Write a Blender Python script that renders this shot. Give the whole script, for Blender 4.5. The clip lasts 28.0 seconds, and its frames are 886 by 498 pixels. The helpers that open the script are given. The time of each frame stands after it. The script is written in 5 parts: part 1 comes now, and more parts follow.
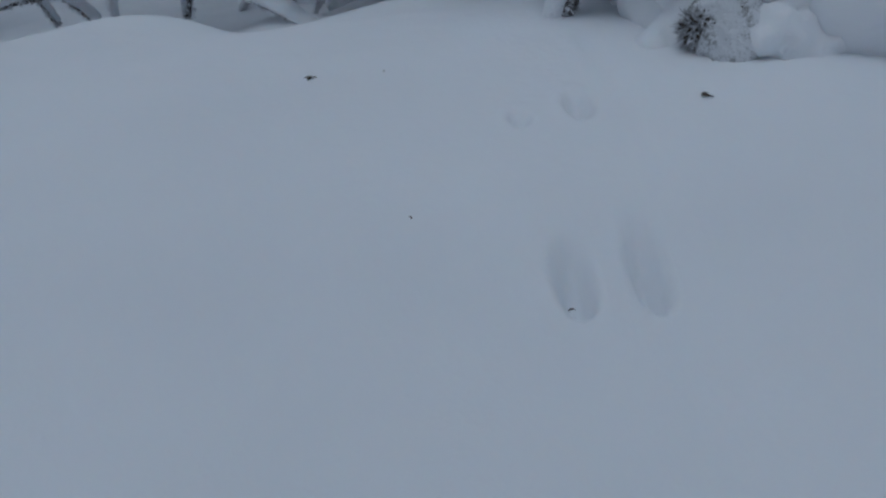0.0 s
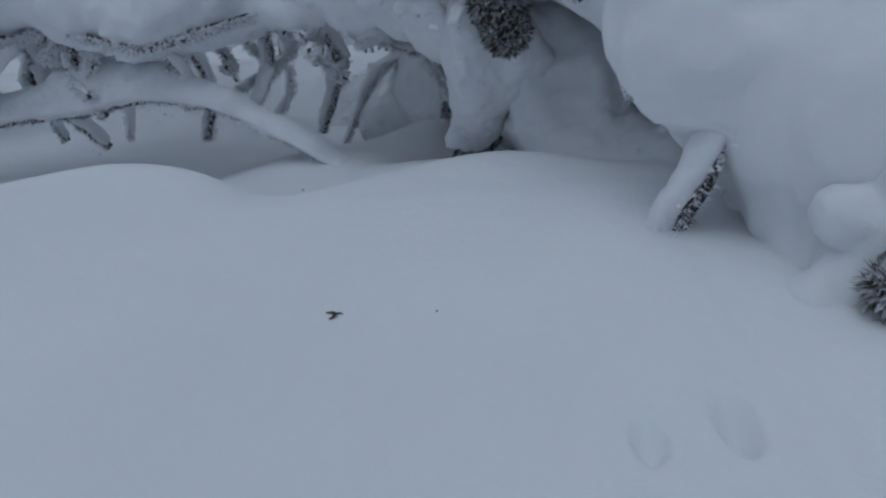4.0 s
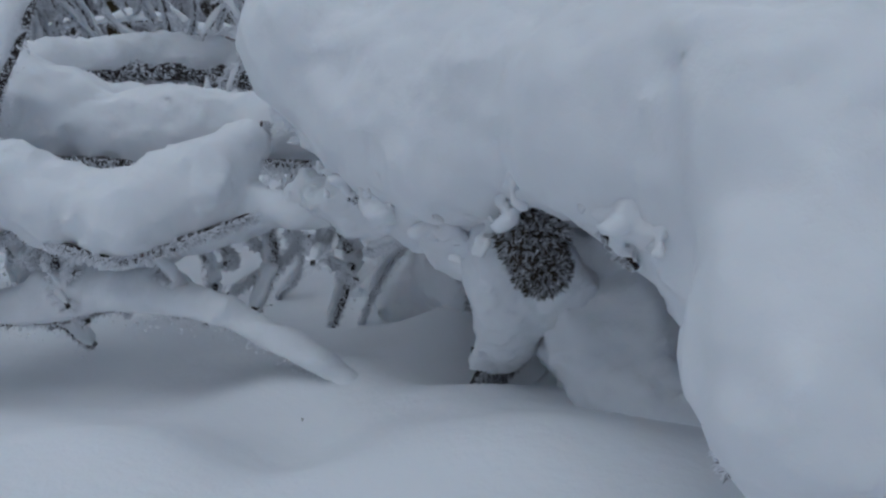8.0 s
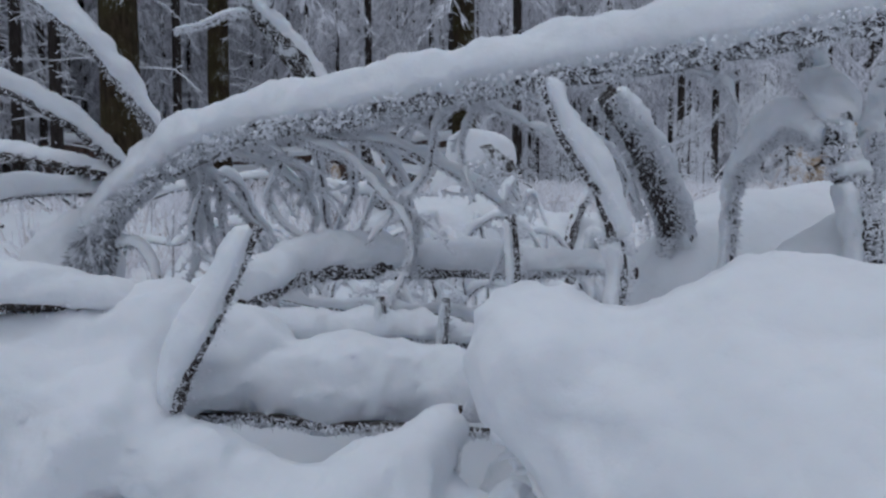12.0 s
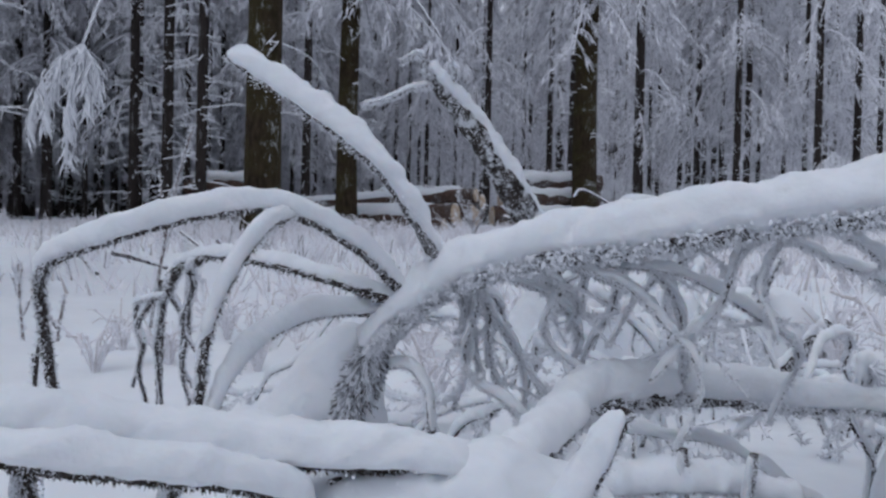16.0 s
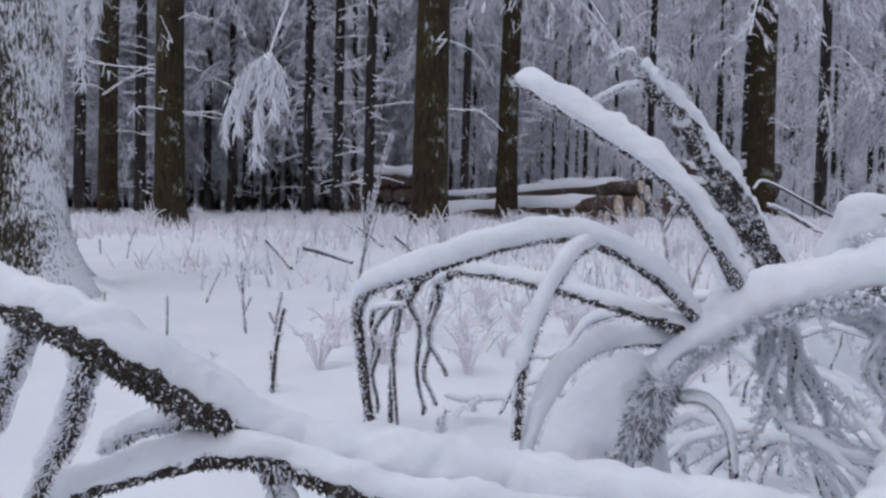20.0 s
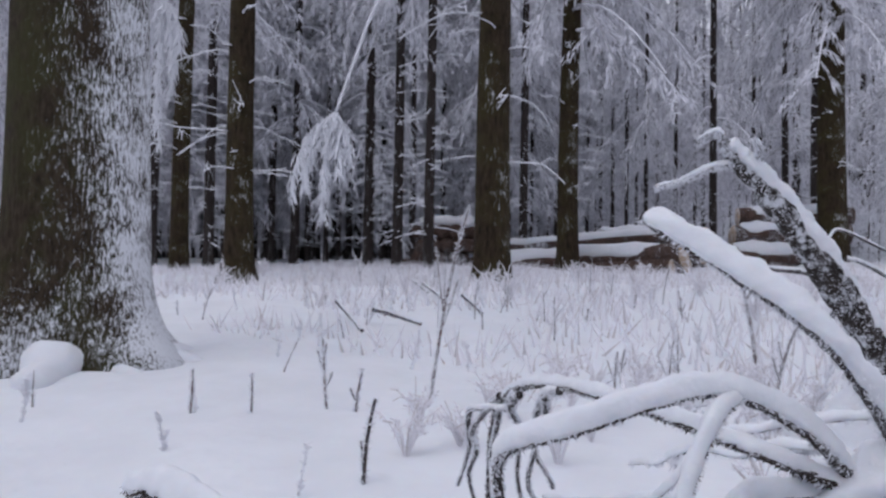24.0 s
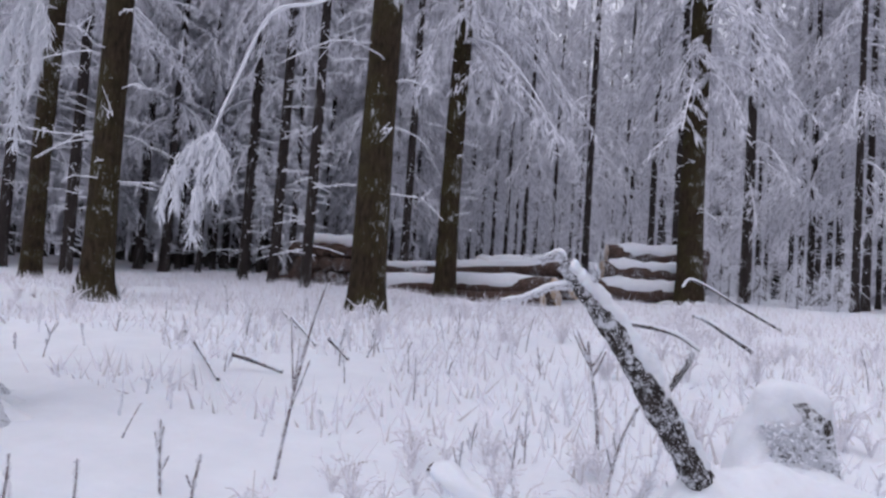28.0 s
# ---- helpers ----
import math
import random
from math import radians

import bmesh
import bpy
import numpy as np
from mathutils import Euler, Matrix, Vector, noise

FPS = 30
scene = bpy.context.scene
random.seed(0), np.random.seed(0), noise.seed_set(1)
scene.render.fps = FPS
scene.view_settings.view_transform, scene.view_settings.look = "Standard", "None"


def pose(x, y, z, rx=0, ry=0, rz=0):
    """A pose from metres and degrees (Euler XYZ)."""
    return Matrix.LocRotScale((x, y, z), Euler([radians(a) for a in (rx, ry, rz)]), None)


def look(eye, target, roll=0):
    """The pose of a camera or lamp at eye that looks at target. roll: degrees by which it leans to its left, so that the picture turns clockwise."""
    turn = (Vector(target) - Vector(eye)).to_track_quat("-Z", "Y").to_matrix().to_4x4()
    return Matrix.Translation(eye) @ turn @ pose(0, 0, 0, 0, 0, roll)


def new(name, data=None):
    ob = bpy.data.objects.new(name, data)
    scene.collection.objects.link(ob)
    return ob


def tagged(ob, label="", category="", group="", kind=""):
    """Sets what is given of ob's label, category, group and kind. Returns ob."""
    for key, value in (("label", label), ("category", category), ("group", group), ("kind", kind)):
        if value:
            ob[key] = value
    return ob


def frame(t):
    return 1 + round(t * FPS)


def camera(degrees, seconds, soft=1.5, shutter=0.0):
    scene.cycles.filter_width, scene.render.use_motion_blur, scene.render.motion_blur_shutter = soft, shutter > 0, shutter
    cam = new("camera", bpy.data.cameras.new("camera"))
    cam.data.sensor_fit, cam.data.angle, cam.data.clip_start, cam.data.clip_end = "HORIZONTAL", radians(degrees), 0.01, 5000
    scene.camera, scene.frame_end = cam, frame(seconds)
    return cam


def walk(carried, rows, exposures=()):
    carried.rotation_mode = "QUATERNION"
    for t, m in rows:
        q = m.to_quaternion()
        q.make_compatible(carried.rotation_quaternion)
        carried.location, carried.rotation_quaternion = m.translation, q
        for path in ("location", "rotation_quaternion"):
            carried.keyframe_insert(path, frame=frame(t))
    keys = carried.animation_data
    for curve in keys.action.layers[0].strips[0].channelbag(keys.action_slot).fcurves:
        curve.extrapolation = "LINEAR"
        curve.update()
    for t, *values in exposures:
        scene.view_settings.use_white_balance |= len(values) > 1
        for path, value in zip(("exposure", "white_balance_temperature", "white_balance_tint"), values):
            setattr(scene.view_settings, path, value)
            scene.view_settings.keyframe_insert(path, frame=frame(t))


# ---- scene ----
# seconds, place, yaw, pitch and lean of the hand-held camera
PATH = [
    (0, 0.0000, 0.0000, 0.0550, -1.20, -23.00, -6.25), (0.5, -0.0019, 0.0099, 0.0565, -1.15, -22.08, -5.54),
    (1, -0.0046, 0.0190, 0.0571, -0.67, -20.70, -4.04), (1.5, -0.0044, 0.0286, 0.0621, -0.61, -19.53, -3.99),
    (2, -0.0074, 0.0378, 0.0674, -0.37, -18.21, -4.00), (2.5, -0.0079, 0.0418, 0.0713, 0.01, -17.28, -3.61),
    (3, -0.0081, 0.0525, 0.0758, -0.02, -16.35, -3.55), (3.5, -0.0062, 0.0682, 0.0784, -0.49, -15.93, -3.47),
    (4, -0.0066, 0.0795, 0.0794, -0.40, -16.12, -3.06), (4.5, -0.0078, 0.0879, 0.0800, 0.01, -15.83, -2.62),
    (5, -0.0083, 0.0950, 0.0814, 0.50, -14.72, -2.34), (5.5, -0.0066, 0.1023, 0.0851, 0.81, -13.22, -2.31),
    (6, -0.0011, 0.1114, 0.0922, 0.68, -12.53, -2.56), (6.5, 0.0016, 0.1236, 0.1009, 0.98, -11.63, -2.81),
    (7, 0.0034, 0.1324, 0.1091, 0.76, -10.54, -2.88), (7.5, 0.0006, 0.1386, 0.1164, 1.07, -9.11, -3.02),
    (8, -0.0012, 0.1433, 0.1269, 1.36, -8.38, -3.30), (8.5, -0.0053, 0.1495, 0.1331, 1.07, -7.24, -2.80),
    (9, -0.0111, 0.1563, 0.1444, 2.08, -6.28, -3.25), (9.5, -0.0161, 0.1640, 0.1603, 2.83, -5.30, -3.15),
    (10, -0.0265, 0.1709, 0.1737, 3.77, -4.70, -2.61), (10.5, -0.0358, 0.1777, 0.1887, 4.53, -4.55, -1.98),
    (11, -0.0469, 0.1795, 0.2073, 5.22, -3.97, -1.19), (11.5, -0.0549, 0.1850, 0.2199, 5.76, -3.60, -0.63),
    (12, -0.0672, 0.1871, 0.2323, 6.61, -3.53, -0.08), (12.5, -0.0854, 0.1844, 0.2473, 7.94, -3.15, 0.04),
    (13, -0.1111, 0.1853, 0.2606, 9.06, -2.33, 0.75), (13.5, -0.1271, 0.1882, 0.2699, 10.13, -1.96, 1.21),
    (14, -0.1400, 0.1889, 0.2775, 11.13, -2.51, 1.42), (14.5, -0.1506, 0.1881, 0.2833, 12.12, -2.76, 1.41),
    (15, -0.1599, 0.1865, 0.2875, 13.14, -2.23, 1.27), (15.5, -0.1690, 0.1846, 0.2900, 14.24, -1.22, 1.17),
    (16, -0.1788, 0.1831, 0.2909, 15.41, -0.75, 1.35), (16.5, -0.1862, 0.1824, 0.2933, 16.42, -0.76, 0.85),
    (17, -0.1940, 0.1806, 0.2943, 17.89, -1.00, 0.69), (17.5, -0.2050, 0.1785, 0.3011, 19.39, -0.78, 0.57),
    (18, -0.2176, 0.1777, 0.3032, 20.91, -1.09, 0.74), (18.5, -0.2293, 0.1753, 0.3036, 22.83, -1.53, 1.58),
    (19, -0.2454, 0.1716, 0.3080, 24.52, -1.47, 1.95), (19.5, -0.2575, 0.1677, 0.3101, 26.35, -1.64, 1.80),
    (20, -0.2656, 0.1630, 0.3112, 27.71, -1.77, 1.48), (20.5, -0.2759, 0.1606, 0.3123, 28.93, -1.53, 1.27),
    (21, -0.2817, 0.1558, 0.3131, 29.86, -1.56, 1.06), (21.5, -0.2901, 0.1503, 0.3172, 30.73, -1.12, 0.98),
    (22, -0.2982, 0.1467, 0.3249, 31.42, -1.59, 0.64), (22.5, -0.3050, 0.1445, 0.3353, 31.93, -1.69, 0.20),
    (23, -0.3096, 0.1430, 0.3474, 32.27, -0.88, -0.11), (23.5, -0.3108, 0.1415, 0.3605, 32.42, 0.60, 0.02),
    (24, -0.3078, 0.1394, 0.3737, 32.35, 1.76, 0.97), (24.5, -0.3098, 0.1380, 0.3926, 32.45, 2.22, 1.34),
    (25, -0.3072, 0.1356, 0.4146, 31.94, 2.80, 2.14), (25.5, -0.3020, 0.1341, 0.4342, 30.97, 3.52, 2.06),
    (26, -0.2986, 0.1358, 0.4511, 29.72, 3.29, 2.57), (26.5, -0.2899, 0.1332, 0.4716, 28.48, 3.26, 2.96),
    (27, -0.2825, 0.1327, 0.4935, 26.80, 3.22, 2.99), (27.5, -0.2744, 0.1442, 0.5153, 25.35, 3.36, 3.73),
    (28, -0.2596, 0.1604, 0.5327, 23.07, 3.06, 3.96),
]
cam = camera(63.95, 28.0, soft=2.5)


def aim(x, y, z, yaw, pitch, lean):
    a, b = radians(yaw), radians(pitch)
    ahead = Vector((-math.sin(a) * math.cos(b), math.cos(a) * math.cos(b), math.sin(b)))
    return look(Vector((x, y, z)), Vector((x, y, z)) + ahead, lean)


EXPOSURES = [(0, -0.93, 5250, 2), (2, -0.83, 5250, 2), (6, -0.68, 5400, 3), (9, -0.38, 5500, 3), (11, -0.31, 5570, 5), (13, -0.34, 5550, 7), (16, -0.08, 5660, 8), (18, 0.06, 5700, 10), (21, 0.13, 5780, 13), (24, 0.13, 5820, 14), (26, 0.14, 5830, 16), (28, 0.32, 5850, 17)]
walk(cam, [(r[0], aim(*r[1:])) for r in PATH], EXPOSURES)

# ---- light: an overcast winter sky with a veiled sun ----
world = bpy.data.worlds.new("overcast_sky")
scene.world = world
world.use_nodes = True
wn, wl = world.node_tree.nodes, world.node_tree.links
sky = wn.new("ShaderNodeTexSky")
sky.sky_type, sky.sun_disc = "NISHITA", False
sky.sun_elevation, sky.sun_rotation = radians(64), radians(205)
sky.air_density, sky.dust_density, sky.ozone_density = 1.0, 6.0, 1.5
veil = wn.new("ShaderNodeHueSaturation")
veil.inputs["Saturation"].default_value = 0.5
wl.new(sky.outputs[0], veil.inputs["Color"])
cloud = wn.new("ShaderNodeMix")
cloud.data_type = "RGBA"
cloud.inputs[0].default_value = 0.6
cloud.inputs[7].default_value = (8.3, 8.0, 8.0, 1)
wl.new(veil.outputs[0], cloud.inputs[6])
wl.new(cloud.outputs[2], wn["Background"].inputs[0])
wn["Background"].inputs[1].default_value = 0.096
sun = new("sun", bpy.data.lights.new("sun", "SUN"))
sun.data.energy, sun.data.angle, sun.data.color = 0.35, radians(80), (1.0, 0.97, 0.94)
sun.matrix_world = look((0, 0, 30), (-math.sin(radians(205)) * 25, -math.cos(radians(205)) * 14, 0))


# ---- materials ----
def material(name, base=(0.8, 0.8, 0.8), rough=0.8, spec=0.3):
    m = bpy.data.materials.new(name)
    m.use_nodes = True
    b = m.node_tree.nodes["Principled BSDF"]
    b.inputs["Base Color"].default_value = (*base, 1)
    b.inputs["Roughness"].default_value = rough
    b.inputs["Specular IOR Level"].default_value = spec
    return m, m.node_tree, b


def noise_tex(nt, scale, detail=4.0, rough=0.6, dist=0.0, space="Object"):
    tc, n = nt.nodes.new("ShaderNodeTexCoord"), nt.nodes.new("ShaderNodeTexNoise")
    n.inputs["Scale"].default_value, n.inputs["Detail"].default_value = scale, detail
    n.inputs["Roughness"].default_value, n.inputs["Distortion"].default_value = rough, dist
    nt.links.new(tc.outputs[space], n.inputs["Vector"])
    return n


def ramp(nt, source, stops):
    r = nt.nodes.new("ShaderNodeValToRGB")
    while len(r.color_ramp.elements) < len(stops):
        r.color_ramp.elements.new(0.5)
    for e, (p, c) in zip(r.color_ramp.elements, stops):
        e.position, e.color = p, (*c, 1)
    nt.links.new(source, r.inputs[0])
    return r


def bump(nt, shader, source, strength, distance, before=None):
    b = nt.nodes.new("ShaderNodeBump")
    b.inputs["Strength"].default_value, b.inputs["Distance"].default_value = strength, distance
    nt.links.new(source, b.inputs["Height"])
    if before:
        nt.links.new(before.outputs[0], b.inputs["Normal"])
    nt.links.new(b.outputs[0], shader.inputs["Normal"])
    return b


def mix(nt, fac, a, b):
    m = nt.nodes.new("ShaderNodeMix")
    m.data_type = "RGBA"
    for sock, v in ((m.inputs[0], fac), (m.inputs[6], a), (m.inputs[7], b)):
        if isinstance(v, bpy.types.NodeSocket):
            nt.links.new(v, sock)
        elif isinstance(v, tuple):
            sock.default_value = (*v, 1)
        else:
            sock.default_value = v
    return m.outputs[2]


def snow_material(name, coarse, fine, tint=(0.86, 0.88, 0.92)):
    m, nt, b = material(name, tint, 0.75, 0.2)
    big, small = noise_tex(nt, coarse, 3), noise_tex(nt, fine, 5, 0.7)
    dark = tuple(c * 0.93 for c in tint)
    nt.links.new(ramp(nt, big.outputs[0], [(0.3, dark), (0.7, tint)]).outputs[0], b.inputs["Base Color"])
    first = bump(nt, b, big.outputs[0], 0.3, 0.3 / coarse)
    clots = noise_tex(nt, fine * 0.3, 4, 0.65)
    second = bump(nt, b, clots.outputs[0], 0.12, 0.5 / (fine * 0.3), first)
    bump(nt, b, small.outputs[0], 0.12, 0.4 / fine, second)
    b.inputs["Subsurface Weight"].default_value = 0.25
    b.inputs["Subsurface Radius"].default_value = (0.6, 0.8, 1.0)
    b.inputs["Subsurface Scale"].default_value = 0.006
    return m


SNOW = snow_material("fresh_snow", 22, 420)
SNOW_FIELD = snow_material("snow_field", 5, 240)
SNOW_CAP = snow_material("snow_on_branch", 60, 700)


def rime_material(name, light, dark, share):
    """Hoar frost on twigs: each sliver white or with the dark twig showing through."""
    m, nt, b = material(name, light, 0.7, 0.25)
    g = nt.nodes.new("ShaderNodeNewGeometry")
    n = noise_tex(nt, 30, 3)
    r = ramp(nt, g.outputs["Random Per Island"], [(0, dark), (share, dark), (min(1, share + 0.08), light)])
    c = mix(nt, n.outputs[0], r.outputs[0], light)
    nt.links.new(c, b.inputs["Base Color"])
    return m


RIME = rime_material("hoar_frost", (0.88, 0.89, 0.93), (0.55, 0.56, 0.6), 0.15)
RIME_FAR = rime_material("frosted_foliage", (0.87, 0.87, 0.92), (0.10, 0.10, 0.12), 0.24)
RIME_GRASS = rime_material("frosted_grass", (0.9, 0.89, 0.93), (0.50, 0.45, 0.42), 0.18)
NEEDLE_FROST = rime_material("frosted_needles", (0.55, 0.56, 0.6), (0.05, 0.045, 0.04), 0.5)
NEEDLE = rime_material("dark_needles", (0.07, 0.055, 0.04), (0.03, 0.028, 0.02), 0.5)


def bark_material(name, dark, mid, moss, scale, rime, side=None, hold=0.12, stretch=0.3, soft=0.07, patch=0.45):
    """Bark with crevices, patches of moss and flecks of rime above the given threshold."""
    m, nt, b = material(name, mid, 0.9, 0.15)
    tc, mp = nt.nodes.new("ShaderNodeTexCoord"), nt.nodes.new("ShaderNodeMapping")
    mp.inputs["Scale"].default_value = (1, 1, stretch)
    nt.links.new(tc.outputs["Object"], mp.inputs["Vector"])
    fine, wide, spots = noise_tex(nt, scale, 6, 0.7), noise_tex(nt, scale * 0.1, 4), noise_tex(nt, scale * 1.6, 8, 0.8)
    for n in (fine, spots):
        nt.links.new(mp.outputs[0], n.inputs["Vector"])
    c = mix(nt, ramp(nt, fine.outputs[0], [(0.35, (0, 0, 0)), (0.65, (1, 1, 1))]).outputs[0], dark, mid)
    c = mix(nt, ramp(nt, wide.outputs[0], [(0.42, (0, 0, 0)), (0.62, (0.8, 0.8, 0.8))]).outputs[0], c, moss)
    blend = nt.nodes.new("ShaderNodeMix")
    blend.inputs[0].default_value = patch
    nt.links.new(spots.outputs[0], blend.inputs[2])
    nt.links.new(wide.outputs[0], blend.inputs[3])
    level = blend.outputs[0]
    if side:
        # wind-driven rime holds on one flank of the trunk
        g, dot, add = nt.nodes.new("ShaderNodeNewGeometry"), nt.nodes.new("ShaderNodeVectorMath"), nt.nodes.new("ShaderNodeMath")
        dot.operation, dot.inputs[1].default_value = "DOT_PRODUCT", side
        nt.links.new(g.outputs["Normal"], dot.inputs[0])
        add.operation, add.inputs[1].default_value = "MULTIPLY_ADD", hold
        nt.links.new(dot.outputs["Value"], add.inputs[0])
        nt.links.new(level, add.inputs[2])
        level = add.outputs[0]
    cover = ramp(nt, level, [(rime, (0, 0, 0)), (rime + soft, (0.95, 0.95, 0.95))]).outputs[0]
    c = mix(nt, cover, c, (0.82, 0.84, 0.88))
    nt.links.new(c, b.inputs["Base Color"])
    bump(nt, b, fine.outputs[0], 0.8, 0.6 / scale)
    return m


BARK_TWIG = bark_material("twig_bark", (0.02, 0.017, 0.018), (0.085, 0.066, 0.062), (0.05, 0.044, 0.04), 560, 0.535, stretch=1.0, soft=0.1, patch=0.18)
BARK_STEM = bark_material("rimed_stem_bark", (0.02, 0.017, 0.018), (0.09, 0.075, 0.072), (0.06, 0.053, 0.05), 330, 0.475, stretch=1.0, soft=0.12, patch=0.3)
BARK_POLE = bark_material("frosted_pole_bark", (0.025, 0.02, 0.018), (0.09, 0.075, 0.065), (0.06, 0.055, 0.045), 60, 0.46, stretch=1.0)
BARK_SNAG = bark_material("snapped_pole_bark", (0.018, 0.015, 0.014), (0.07, 0.06, 0.055), (0.05, 0.046, 0.04), 30, 0.50, stretch=1.0, soft=0.06, patch=0.1)
BARK_TREE = bark_material("spruce_bark", (0.016, 0.012, 0.008), (0.062, 0.044, 0.027), (0.05, 0.043, 0.016), 34, 0.60, (0.85, -0.5, 0), 0.05)
BARK_OLD = bark_material("old_spruce_bark", (0.017, 0.013, 0.009), (0.07, 0.053, 0.035), (0.048, 0.048, 0.019), 85, 0.585, (0.8, 0.45, 0.9), 0.15, patch=0.25)
# greyer than the near bark: haze of the mist is mixed into this colour
BARK_FAR = bark_material("hazed_forest_bark", (0.026, 0.021, 0.021), (0.075, 0.06, 0.056), (0.055, 0.047, 0.04), 24, 0.575)
STALK = bark_material("withered_stalk", (0.10, 0.075, 0.07), (0.26, 0.2, 0.19), (0.2, 0.16, 0.15), 300, 0.48, stretch=1.0)
BARK_LOG = bark_material("log_bark", (0.05, 0.034, 0.028), (0.16, 0.105, 0.085), (0.09, 0.07, 0.06), 30, 0.54, stretch=1.0)


def cut_wood_material():
    m, nt, b = material("cut_wood", (0.6, 0.42, 0.27), 0.75, 0.2)
    tc, w = nt.nodes.new("ShaderNodeTexCoord"), nt.nodes.new("ShaderNodeTexWave")
    w.wave_type, w.rings_direction = "RINGS", "X"
    w.inputs["Scale"].default_value, w.inputs["Distortion"].default_value = 14, 1.5
    nt.links.new(tc.outputs["Object"], w.inputs["Vector"])
    n = noise_tex(nt, 12, 4)
    c = mix(nt, w.outputs[1], (0.42, 0.31, 0.21), (0.58, 0.46, 0.34))
    c = mix(nt, ramp(nt, n.outputs[0], [(0.47, (0, 0, 0)), (0.66, (0.9, 0.9, 0.9))]).outputs[0], c, (0.8, 0.8, 0.82))
    nt.links.new(c, b.inputs["Base Color"])
    return m


CUT = cut_wood_material()
LEAF = material("withered_leaf", (0.07, 0.045, 0.03), 0.8)[0]


# ---- geometry helpers ----
rng = np.random.default_rng(7)


def hash_grid(i, j, k, seed):
    h = (i * 374761393 + j * 668265263 + k * 2147483647 + seed * 1274126177) & 0xFFFFFFFF
    h = ((h ^ (h >> 13)) * 1274126177) & 0xFFFFFFFF
    return ((h ^ (h >> 16)) & 0xFFFF) / 32767.5 - 1


def value_noise(p, size, seed=0):
    """Smooth noise in -1..1 at points p (n, 3), with bumps of the given size."""
    q = np.asarray(p, float) / size
    f = np.floor(q).astype(np.int64)
    w = q - f
    w = w * w * (3 - 2 * w)
    out = 0
    for a in (0, 1):
        for b in (0, 1):
            for c in (0, 1):
                k = (w[..., 0] if a else 1 - w[..., 0]) * (w[..., 1] if b else 1 - w[..., 1]) * (w[..., 2] if c else 1 - w[..., 2])
                out = out + k * hash_grid(f[..., 0] + a, f[..., 1] + b, f[..., 2] + c, seed)
    return out


def mesh_of(name, verts, faces, mat, smooth=True):
    me = bpy.data.meshes.new(name)
    verts, faces = np.asarray(verts, np.float32), np.asarray(faces, np.int32)
    n = faces.shape[1]
    me.vertices.add(len(verts))
    me.vertices.foreach_set("co", verts.ravel())
    me.loops.add(faces.size)
    me.loops.foreach_set("vertex_index", faces.ravel())
    me.polygons.add(len(faces))
    me.polygons.foreach_set("loop_start", np.arange(0, faces.size, n, dtype=np.int32))
    me.polygons.foreach_set("use_smooth", np.full(len(faces), smooth))
    me.update(calc_edges=True)
    me.validate()
    me.materials.append(mat)
    return me


def part(name, shape, mat, parent=None, label="", smooth=True, kind=""):
    ob = new(name, shape if isinstance(shape, bpy.types.Mesh) else mesh_of(name, *shape, mat, smooth))
    if parent:
        ob.parent = parent
    return tagged(ob, label, kind=kind)


def thing(name, label, category, group="", at=(0, 0, 0)):
    ob = new(name)
    ob.location = at
    ob.empty_display_size = 0.05
    return tagged(ob, label, category, group)


def joined(shapes):
    """Several (verts, faces) as one."""
    vs, fs, n = [], [], 0
    for v, f in shapes:
        vs.append(v)
        fs.append(np.asarray(f) + n)
        n += len(v)
    return np.concatenate(vs), np.concatenate(fs)


def smooth_line(pts, n):
    """A Catmull-Rom line of n points through pts."""
    p = np.asarray(pts, float)
    p = np.vstack([2 * p[0] - p[1], p, 2 * p[-1] - p[-2]])
    u = np.linspace(0, len(p) - 3 - 1e-9, n)
    i = u.astype(int)
    s = (u - i)[:, None]
    a, b, c, d = p[i], p[i + 1], p[i + 2], p[i + 3]
    return 0.5 * (2 * b + (c - a) * s + (2 * a - 5 * b + 4 * c - d) * s * s + (3 * b - a - 3 * c + d) * s**3)


def frames_of(line):
    t = np.gradient(line, axis=0)
    t /= np.linalg.norm(t, axis=1)[:, None] + 1e-12
    side = np.cross(t, (0, 0, 1.0))
    flat = np.linalg.norm(side, axis=1)
    for i in range(len(side)):
        if flat[i] < 0.3:
            side[i] = (0.25, 1, 0) if t[i, 2] < 0 else (-0.25, -1, 0)
            if i and side[i] @ side[i - 1] < 0:
                side[i] = -side[i]
            flat[i] = 1.0
    side /= np.linalg.norm(side, axis=1)[:, None]
    return t, side, np.cross(side, t)


def spread(values, n):
    v = np.atleast_1d(np.asarray(values, float))
    return np.interp(np.linspace(0, 1, n), np.linspace(0, 1, len(v)), v) if len(v) > 1 else np.full(n, v[0])


